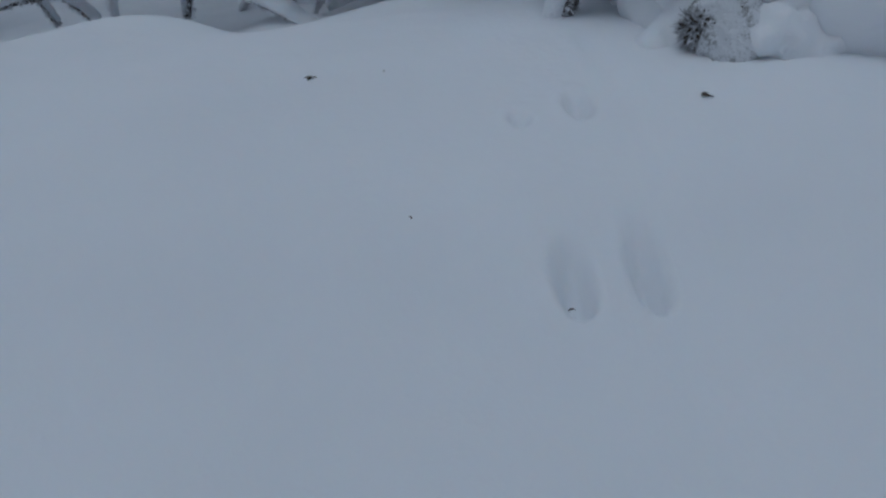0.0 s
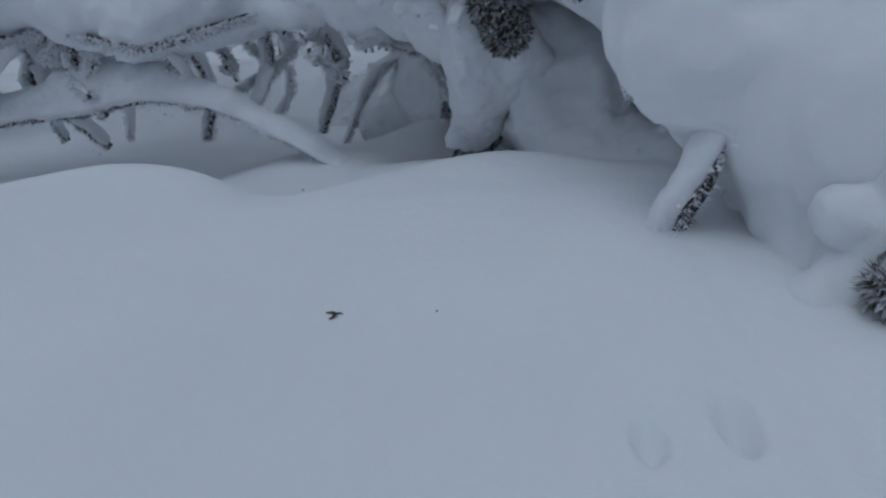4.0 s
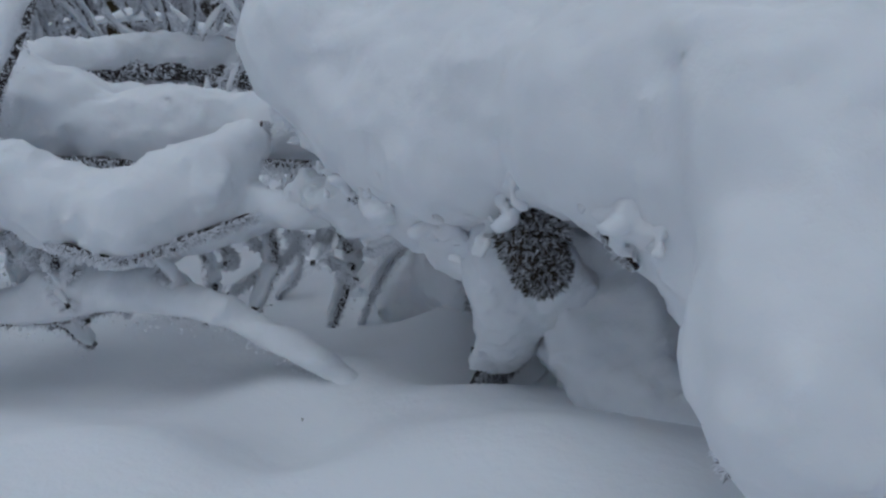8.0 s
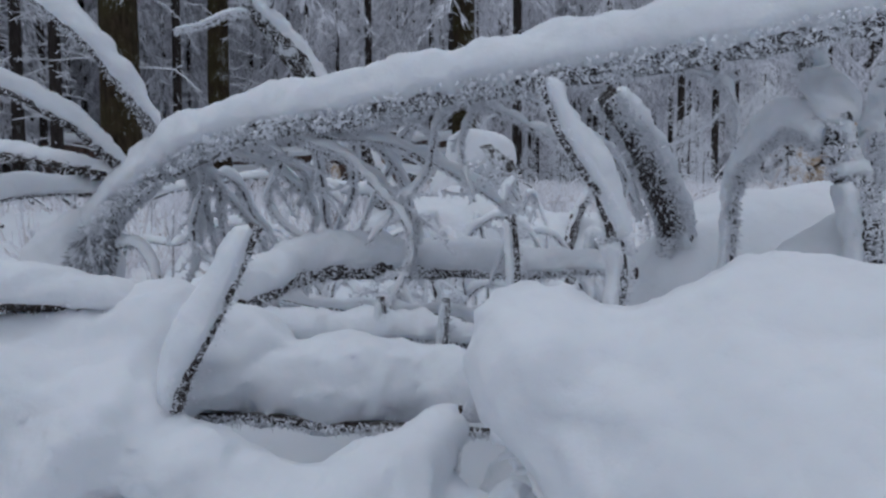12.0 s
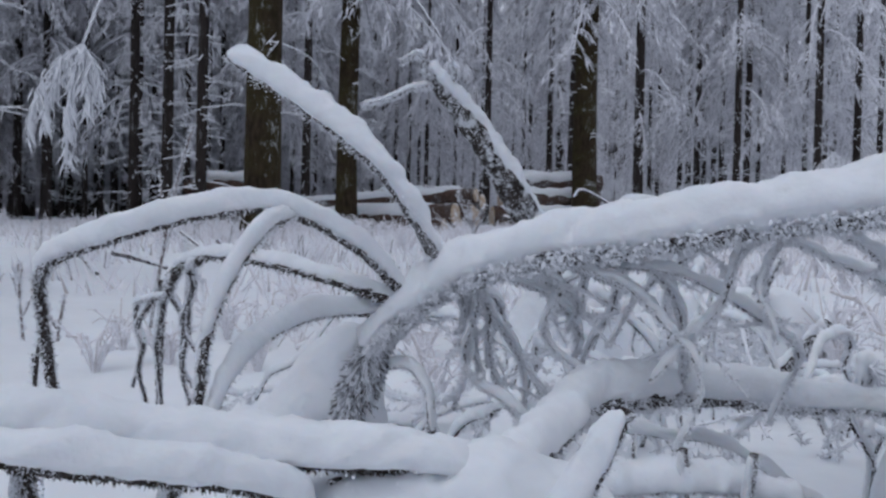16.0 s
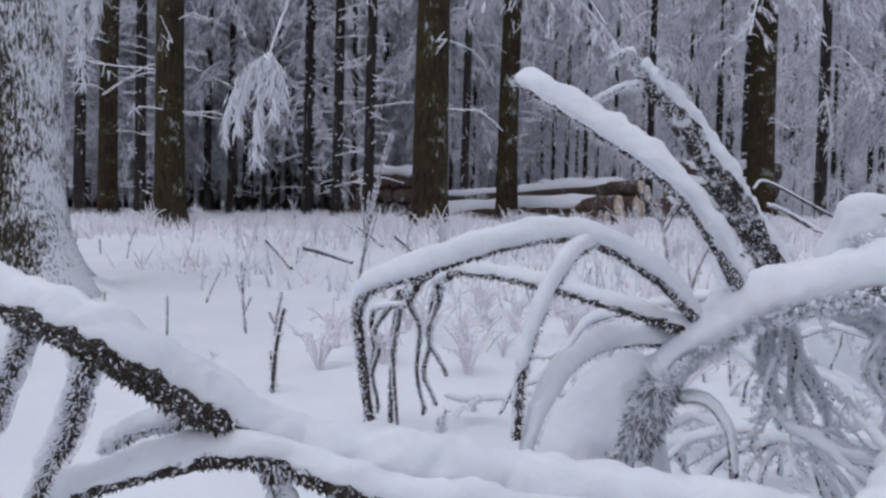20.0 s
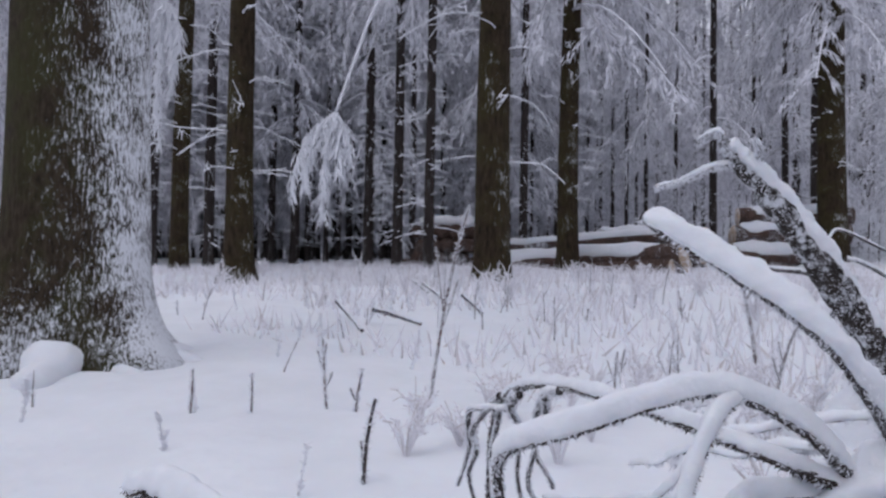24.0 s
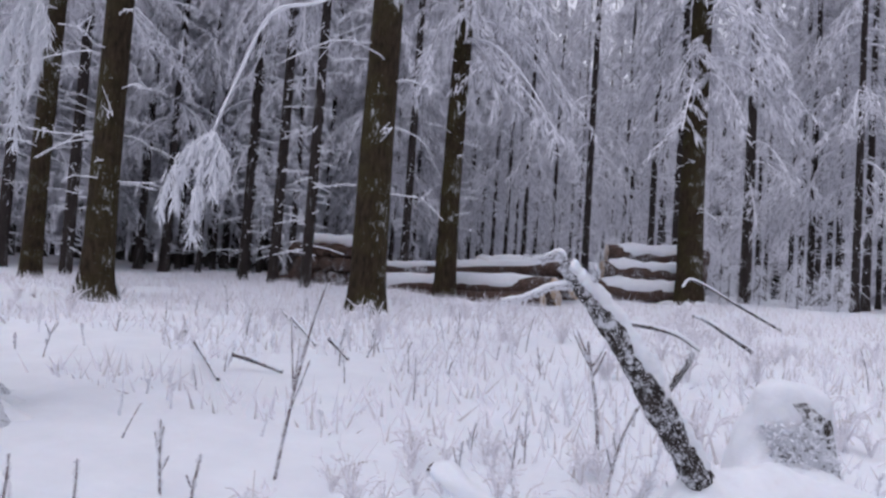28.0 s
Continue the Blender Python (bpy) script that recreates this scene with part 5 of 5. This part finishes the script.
# young snow-covered spruces at the edge of the clearing
SAPLING = [mesh_of("bough_mass", *crown_shape(0.05, 0.9, 0.36, 54, 8, 8, 0.35, 0.3, 0.02), RIME, False) for n in range(2)]
for n, (x, y, s) in enumerate(((-0.02, 12.66, 0.75), (0.42, 13.64, 0.7), (0.53, 12.64, 0.85), (0.82, 12.1, 0.65), (1.06, 12.3, 0.8), (-0.46, 11.7, 0.7), (-0.61, 12.7, 1.0), (-2.82, 13.9, 1.0), (-2.48, 13.5, 1.3), (-2.2, 14.0, 1.0), (-4.24, 14.6, 0.9), (2.2, 10.5, 1.2), (3.0, 9.0, 1.0), (3.4, 7.4, 1.1), (4.4, 9.5, 1.4), (1.9, 8.4, 0.6), (5.5, 11, 1.6), (2.9, 9.6, 1.5))):
    t = thing("young_spruce", "small young spruce bowed under frost and snow", "young tree", "young spruces", (x, y, height_at(x, y) - 0.02))
    t.scale = (s, s, s)
    part("stem", tube(np.array([(0, 0, -0.05), (0, 0, 0.4), (0.01, 0, 0.95)]), [0.02, 0.006], 6, 0), BARK_FAR, t)
    b = new("bough_mass", SAPLING[n % 2])
    b.parent = t
    tagged(b, "frosted boughs", kind="stuff")

# ---- stacked logs ----
def log_thing(end, way, length, r, group, label, snow=True, seed=0):
    way = np.array(way, float)
    way /= np.linalg.norm(way)
    end = np.array(end, float)
    t = thing("log", label, "log", group)
    line = end + way * np.linspace(0, length, 16)[:, None]
    t_, side, up = frames_of(line)
    v, f = tube(line, r, 18, 0.05, seed)
    part("bark", (v, f), BARK_LOG, t)
    disc = tube(np.array([end - way * 0.012, end - way * 0.004, end + way * 0.01]), [r * 0.93, r * 0.95, r * 0.9], 20, 0.02, seed)
    part("cut_end", disc, CUT, t, "pale sawn end grain")
    if snow:
        part("snow_cap", snow_ridge(line, r * 0.8, r * 1.02, r * 0.85, 14, 0.22, seed, 0.0, 1.0), SNOW, t, "snow along the log's top")
    return t


WAY = (-1.0, 0.16, -0.045)
zb = height_at(-2.4, 9.2)
for n, (dx, dy, dz, r, ln, snow) in enumerate(((-0.06, -0.32, 0.20, 0.15, 4.6, True), (-0.16, -0.46, 0.05, 0.10, 4.2, False), (-0.06, -0.12, 0.06, 0.12, 4.4, False), (0.06, 0.1, 0.22, 0.13, 4.6, True), (0.06, 0.34, 0.19, 0.13, 4.6, False), (0.08, 0.2, 0.47, 0.095, 4.9, True), (0.1, 0.5, 0.40, 0.12, 4.6, True))):
    log_thing((-2.33 + dx, 9.05 + dy, zb + dz), WAY, ln, r, "felled logs in a stack", "felled log with reddish bark, sawn end and snow on top" if snow else "felled log with reddish bark, low in the stack", snow, 300 + n)
zb = height_at(-2.2, 10.7)
for n, (dx, dy, dz, r, snow) in enumerate(((0, 0, 0.15, 0.15, True), (-0.1, 0.36, 0.15, 0.15, True), (0.05, 0.7, 0.16, 0.15, False), (0.1, 0.16, 0.44, 0.14, True), (0.0, 0.5, 0.43, 0.14, True), (0.12, 0.32, 0.70, 0.13, True))):
    log_thing((-2.28 + dx, 10.55 + dy, zb + dz), (1, 0.42, 0.01), 1.5, r, "short logs in a stack", "short sawn log heaped with snow, its pale end showing", snow, 345 + n)
# brushwood heaped behind the logs, flat under snow
heap = thing("brushwood_pile", "heap of frosted brushwood under a flat cap of snow", "wood pile", "", (0, 0, 0))
part("snow_cap", blob([((-3.9, 10.35, 0.93), 0.13, (-2.85, 10.3, 0.96), 0.13), ((-3.8, 10.7, 0.93), 0.14, (-2.9, 10.65, 0.96), 0.14), ((-4.0, 10.5, 0.7), 0.25, (-2.8, 10.5, 0.7), 0.28)], 0.06, 0.04, 0.03, 0.2, 351), SNOW, heap, "thick flat snow")
twl = []
for n in range(260):
    q = np.array([rng.uniform(-4.2, -2.7), rng.uniform(10.05, 10.3), rng.uniform(0.45, 0.95)])
    d = rng.normal(size=3) * (0.2, 0.12, 0.07)
    twl.append(tube(np.array([q - d, q + rng.normal(size=3) * 0.02, q + d]), [0.010, 0.007], 4, 0))
part("twig_mass", joined(twl), RIME_GRASS, heap, "thin frosted sticks", False, "stuff")
for n in range(15):
    row, col = divmod(n, 5)
    x, y = 3.2 + col * 0.31 + (row % 2) * 0.15, 9.3 + col * 0.05
    log_thing((x, y, height_at(x, y) + 0.15 + row * 0.27), (0.25, 1, 0.0), 3.0, 0.15, "round logs in the far stack", "sawn round log with a pale end, snow on top", row == 2 or rng.random() < 0.4, 330 + n)
# a snow-topped stack of cordwood between the trunks
pilew = thing("wood_pile", "dark stacked wood under a cap of snow", "wood pile", "", (-5.95, 9.1, height_at(-5.95, 9.1)))
for n in range(12):
    row, col = divmod(n, 4)
    part("billet", tube(np.array([(-0.35 + col * 0.22 + (row % 2) * 0.08, -0.25, 0.1 + row * 0.2), (-0.35 + col * 0.22 + (row % 2) * 0.08, 0.6, 0.1 + row * 0.2)]), 0.1, 10, 0.06, n), BARK_LOG, pilew)
part("snow_cap", blob([((-0.35, 0, 0.66), 0.09, (0.4, 0, 0.66), 0.09), ((-0.35, 0.4, 0.66), 0.09, (0.4, 0.4, 0.66), 0.09)], 0.05, 0.045, 0.02, 0.2, 350), SNOW, pilew, "thick snow on the pile")

# ---- the leaning pole, its stump, and what stands in the field ----
pole = thing("leaning_pole", "snapped leaning pole, bark patched with frost and snow", "dead branch")
limb(pole, [(-0.275, 1.475, 0.16), (-0.318, 1.453, 0.245), (-0.375, 1.42, 0.345), (-0.426, 1.396, 0.43), (-0.49, 1.36, 0.525), (-0.535, 1.33, 0.583)], [0.027, 0.026, 0.024, 0.021, 0.017, 0.013], [0.022, 0.024, 0.023, 0.019, 0.014], [0.030, 0.032, 0.030, 0.025, 0.018], "pole", "", 64, 700, 0.008, 300, 0.008, seed=361, lumps=0.5, segs=16, skin=BARK_SNAG)
limb(pole, [(-0.533, 1.33, 0.575), (-0.541, 1.327, 0.600), (-0.555, 1.325, 0.598), (-0.575, 1.32, 0.588)], [0.008, 0.005], [0.008, 0.006], [0.007, 0.005], "snag", "", 16, 300, 0.008, 40, 0.006, seed=362)
limb(pole, [(-0.518, 1.34, 0.552), (-0.555, 1.325, 0.545), (-0.595, 1.31, 0.525), (-0.635, 1.30, 0.515)], [0.005, 0.003], [0.006, 0.004], [0.006, 0.004], "snag", "", 18, 400, 0.010, 20, 0.006, seed=363)
limb(pole, [(-0.505, 1.345, 0.54), (-0.484, 1.34, 0.568), (-0.49, 1.335, 0.59)], [0.005, 0.003], [0.008, 0.007], [0.008, 0.007], "snag", "", 12, 200, 0.008, 0, 0.006, seed=364)
stump = thing("snowy_stump", "broken stump heaped with snow beside the pole", "stump")
part("wood", tube(np.array([(-0.13, 1.76, 0.05), (-0.14, 1.75, 0.20), (-0.17, 1.74, 0.31), (-0.18, 1.735, 0.35)]), [0.085, 0.078, 0.07, 0.05], 18, 0.3, 371), BARK_POLE, stump)
part("snow", blob([((-0.18, 1.73, 0.355), 0.05, (-0.14, 1.75, 0.345), 0.05), ((-0.22, 1.73, 0.27), 0.045, (-0.22, 1.71, 0.14), 0.07), ((-0.1, 1.68, 0.15), 0.07, (-0.2, 1.60, 0.13), 0.09), ((-0.29, 1.52, 0.13), 0.075, (-0.15, 1.56, 0.10), 0.10), ((-0.36, 1.47, 0.10), 0.06, (-0.25, 1.48, 0.14), 0.07), ((-0.315, 1.475, 0.185), 0.05, (-0.2, 1.52, 0.175), 0.065), ((-0.17, 1.54, 0.16), 0.07, (0.06, 1.6, 0.13), 0.08)], 0.025, 0.013, 0.014, 0.07, 372, 0.005), SNOW, stump, "heaped snow")
part("hoar_frost", fringe(smooth_line([(-0.13, 1.755, 0.12), (-0.17, 1.74, 0.32)], 14), 0.078, 1500, 0.014, 0.003, 0.2), RIME, stump, "", False, "stuff")
for n, p in enumerate(([(0.05, 6.9, 0.36), (-0.3, 6.4, 0.55), (-0.62, 6.1, 0.72), (-0.7, 6.0, 0.66)], [(-0.2, 4.3, 0.3), (-0.42, 4.25, 0.44), (-0.5, 4.2, 0.47)], [(0.0, 1.5, 0.12), (0.03, 1.52, 0.22), (0.06, 1.53, 0.27)], [(-0.05, 1.15, 0.08), (0.02, 1.16, 0.16), (0.05, 1.15, 0.2)], [(-0.9, 4.0, 0.42), (-0.6, 4.0, 0.38), (-0.45, 4.02, 0.3)], [(-0.5, 2.6, 0.2), (-0.42, 2.6, 0.33), (-0.40, 2.6, 0.38)])):
    t = thing("dead_branch", "dark dead branch sticking out of the snow", "dead branch", "dead branches in the field")
    limb(t, p, [0.012, 0.010, 0.007], [0.010, 0.010], [0.012, 0.010], "branch", "", 24, 300, 0.008, 100, 0.008, seed=380 + n)
for n, (x0, y0, x1, y1) in enumerate(((-2.36, 2.52, -1.99, 2.24), (-2.1, 2.44, -1.9, 2.5), (-3.0, 4.0, -2.6, 3.6), (-2.6, 3.55, -2.13, 3.09), (-1.98, 2.95, -1.86, 2.93))):
    z0, z1 = height_at(x0, y0), height_at(x1, y1)
    t = thing("dead_branch", "dark dead stick lying on the snow", "dead branch", "dead branches in the field")
    limb(t, [(x0, y0, z0 + 0.06), ((x0 + x1) / 2, (y0 + y1) / 2, (z0 + z1) / 2 + 0.035), (x1, y1, z1 + 0.005)], [0.009, 0.007], [0.006, 0.007], 0.007, "stick", "", 16, 120, 0.008, seed=390 + n)


def weed(x, y, height, label, forks, r=0.0028, seed=0, lean=0.1, bark=BARK_TWIG):
    """A withered stalk with side shoots, furred with frost."""
    z = height_at(x, y)
    t = thing("frosted_weed", label, "weed", "withered stalks in the field", (x, y, z))
    s = np.linspace(0, 1, 14)
    line = np.stack([lean * height * s**1.5 + 0.02 * height * np.sin(4 * s + seed), 0.3 * lean * height * s, -0.02 + (height + 0.02) * s], -1)
    stalk = part("stalk", tube(line, [r, r * 0.6], 6, 0.15, seed), bark, t)
    part("hoar_frost", fringe(line, r, int(260 * height / 0.2), 0.007, 0.0012, -0.2), RIME, stalk, "", False, "stuff")
    for k in range(forks):
        j = int(rng.uniform(4, 12))
        a = rng.uniform(0, 6.28)
        d = np.array([math.cos(a) * 0.5, math.sin(a) * 0.5, 0.9]) * height * rng.uniform(0.2, 0.4)
        ln = smooth_line([line[j], line[j] + d * 0.5 + (0, 0, -0.005), line[j] + d], 8)
        sh = part("shoot", tube(ln, [r * 0.7, r * 0.4], 5, 0.1, seed + k), bark, t)
        part("hoar_frost", fringe(ln, r * 0.6, 60, 0.006, 0.0012, -0.2), RIME, sh, "", False, "stuff")
    return t


weed(-1.2, 1.49, 0.44, "tall withered stalk plumed with frost", 4, 0.0036, 1, 0.22, STALK)
weed(-0.945, 0.94, 0.12, "short forked dark twig in the snow", 1, 0.0035, 2, 0.15)
weed(-1.32, 1.29, 0.15, "forked withered twig in the snow", 3, 0.0032, 3, -0.1, STALK)
weed(-1.25, 1.30, 0.09, "forked withered twig in the snow", 3, 0.0036, 4, 0.1, STALK)
weed(-1.52, 1.1, 0.09, "thin bare stalk in the snow", 0, 0.003, 5, 0.02, STALK)
weed(-1.41, 1.16, 0.08, "thin bare stalk in the snow", 0, 0.003, 6, 0.02, STALK)
weed(-0.62, 2.19, 0.3, "withered stalk furred with frost", 4, 0.006, 7, -0.1, STALK)
weed(-0.52, 1.76, 0.2, "withered stalk furred with frost", 3, 0.004, 8, 0.3, STALK)
for n in range(130):
    x, y = rng.uniform(-3.4, 0.6), 0.8 + 3.2 * rng.random() ** 1.2
    if x > -0.62 and y < 1.1 or (x + 2.4) ** 2 + (y - 1.36) ** 2 < 0.2 or x < -2.0 and y < 1.2:
        continue
    weed(x, y, rng.uniform(0.04, 0.13) * (0.6 + 0.25 * y), "thin withered stalk with frost on it", int(rng.integers(0, 5)), 0.0014 + 0.0005 * y, 10 + n, rng.normal(0, 0.2), STALK if n % 2 == 0 else RIME)

# frosted grass over the field
n = 42000
gx, gy = rng.uniform(-9, 5, n), 1.9 + 8.5 * rng.random(n) ** 1.1
keep = (value_noise(np.stack([gx, gy, 0 * gx], -1), 0.6, 9) > -0.35) & ((gx + 2.4) ** 2 + (gy - 1.36) ** 2 > 0.35)
gx, gy = gx[keep], gy[keep]
base = np.stack([gx, gy, ground_z(gx, gy) - 0.01], -1)
way = rng.normal(size=base.shape) * 0.4 + np.array([0, 0, 1.0])
grass = part("frosted_grass", spikes(base, way, rng.uniform(0.02, 0.14, len(base)), rng.uniform(0.003, 0.008, len(base))), RIME_GRASS, None, "", False)
tagged(grass, "stiff frosted grass blades poking through the snow", "grass", kind="stuff")

# low shrubs, their twigs thick with frost
def shrub_shape(twigs, height):
    shapes = []
    for _ in range(twigs):
        a, l = rng.uniform(0, 6.28), height * rng.uniform(0.4, 1.0)
        o = np.array([math.cos(a), math.sin(a), 0]) * rng.uniform(0.2, 0.8)
        line = smooth_line([(0, 0, -0.03), o * l * 0.4 + (0, 0, l * 0.55), o * l + (0, 0, l * rng.uniform(0.6, 1.0))], 8)
        shapes += [tube(line, [0.005, 0.004], 5, 0.3, int(a * 10)), fringe(line, 0.005, 40, 0.012, 0.003, -0.1)]
        for k in range(2):
            q = line[rng.integers(3, 7)]
            e = q + rng.normal(size=3) * l * 0.2 + (0, 0, 0.03)
            shapes.append(tube(np.array([q, (q + e) / 2 + (0, 0, 0.01), e]), [0.004, 0.003], 4, 0))
    return joined(shapes)


SHRUBS = [mesh_of("twig_mass", *shrub_shape(14, 0.3), RIME_GRASS, False) for n in range(4)]
for n in range(205):
    x, y = (rng.uniform(-1.1, -0.35), rng.uniform(1.0, 2.0)) if n >= 160 else (rng.uniform(-0.9, 1.6), rng.uniform(1.7, 5.5)) if n < 46 else (rng.uniform(-6, 0), rng.uniform(2.6, 7.5)) if n < 120 else (rng.uniform(-0.28, 0.5), rng.uniform(0.9, 1.9))
    if abs(x + 0.16) < 0.25 and y < 2:
        continue
    t = thing("frosted_shrub", "low shrub of thin twigs white with frost", "shrub", "frosted shrubs", (x, y, height_at(x, y)))
    s = rng.uniform(0.25, 0.7) if n < 160 else rng.uniform(0.15, 0.4)
    t.rotation_euler, t.scale = (0, 0, rng.uniform(0, 6.28)), (s, s, s)
    o = new("twig_mass", SHRUBS[n % 4])
    o.parent = t
    tagged(o, kind="stuff")

# snapped boughs that hang at the wood's edge
def hanging_bough(label, stalk, limbs, slivers, long):
    """A bare stalk that ends in a ragged fan of frosted twigs hanging down."""
    t = thing("hanging_bough", label, "branch", "snapped hanging boughs")
    part("stalk", tube(smooth_line(stalk, 34), [0.014, 0.012, 0.009], 6, 0.2), RIME, t)
    tip = np.array(stalk[-1])
    shapes = []
    for dx, dy, dz in [(1.35 * a, b, c) for a, b, c in limbs]:
        line = smooth_line([tip, tip + (dx * 0.6, dy * 0.6, dz * 0.3), tip + (dx, dy, dz * 0.7), tip + (dx * 1.05, dy, dz)], 20)
        shapes.append(tube(line, [0.008, 0.004], 5, 0.2))
        i = rng.integers(1, 19, slivers)
        k = rng.normal(size=(slivers, 3)) * (0.35, 0.35, 0.15) + (0, 0, -0.9)
        shapes.append(strips(line[i] + rng.normal(size=(slivers, 3)) * 0.012, k, long * rng.uniform(0.25, 1.0, slivers), rng.uniform(0.004, 0.009, slivers), rng.uniform(0.0, 0.03, slivers)))
    part("spray", joined(shapes), RIME, t, "hanging frosted sprays", False, "stuff")


hanging_bough("snapped bough hanging upside down, thick with frost", [(-2.85, 4.9, 3.1), (-3.09, 4.4, 2.55), (-3.30, 4.15, 2.40), (-3.42, 4.10, 2.26), (-3.57, 4.06, 1.88), (-3.70, 4.02, 1.51)],
              [(-0.30, 0.0, -0.62), (-0.24, 0.05, -0.55), (-0.17, -0.05, -0.52), (-0.10, 0.03, -0.78), (-0.04, -0.05, -0.50), (0.03, 0.0, -0.46), (0.06, 0.05, -0.34), (-0.13, 0.08, -0.60), (-0.2, -0.08, -0.42), (0.0, 0.06, -0.40)], 62, 0.17)
hanging_bough("long bough hanging straight down, furred white with frost", [(-6.1, 4.6, 4.6), (-6.25, 4.5, 3.7), (-6.32, 4.46, 3.0)],
              [(-0.22, 0.0, -1.1), (-0.10, 0.08, -1.5), (0.0, -0.06, -1.35), (0.10, 0.0, -1.0), (-0.15, -0.08, -0.8), (0.05, 0.08, -0.7), (-0.05, 0.0, -1.2), (0.16, 0.02, -0.55)], 110, 0.2)

# ---- small litter on the snow ----
def husk(x, y, size, turn, curl):
    """A curled bud scale."""
    z = height_at(x, y)
    t = thing("withered_bud_scale", "tiny curled brown bud scale lying on the snow", "plant litter", "litter on the snow", (x, y, z + size * 0.15))
    t.rotation_euler = (0, 0, turn)
    s = np.linspace(-1, 1, 9)
    line = np.stack([size * curl * np.cos(s * 1.6), size * np.sin(s * 1.6), 0.15 * size * (1 - s * s)], -1)
    part("scale", tube(line, [size * 0.08, size * 0.2, size * 0.22, size * 0.2, size * 0.06], 6, 0.4, int(turn * 10)), LEAF, t)


for x, y, s, r, c in ((-0.033, 0.233, 0.0019, 0.4, 0.9), (-0.0305, 0.2335, 0.0011, 2.0, 0.6), (0.081, 0.189, 0.0021, 3.0, 1.0), (-0.004, 0.154, 0.0009, 1.0, 0.8), (0.0283, 0.1305, 0.0008, 2.0, 0.8), (-0.008, 0.233, 0.0006, 0, 0.7), (-0.075, 0.44, 0.0012, 0.5, 0.7)):
    husk(x, y, s, r, c)
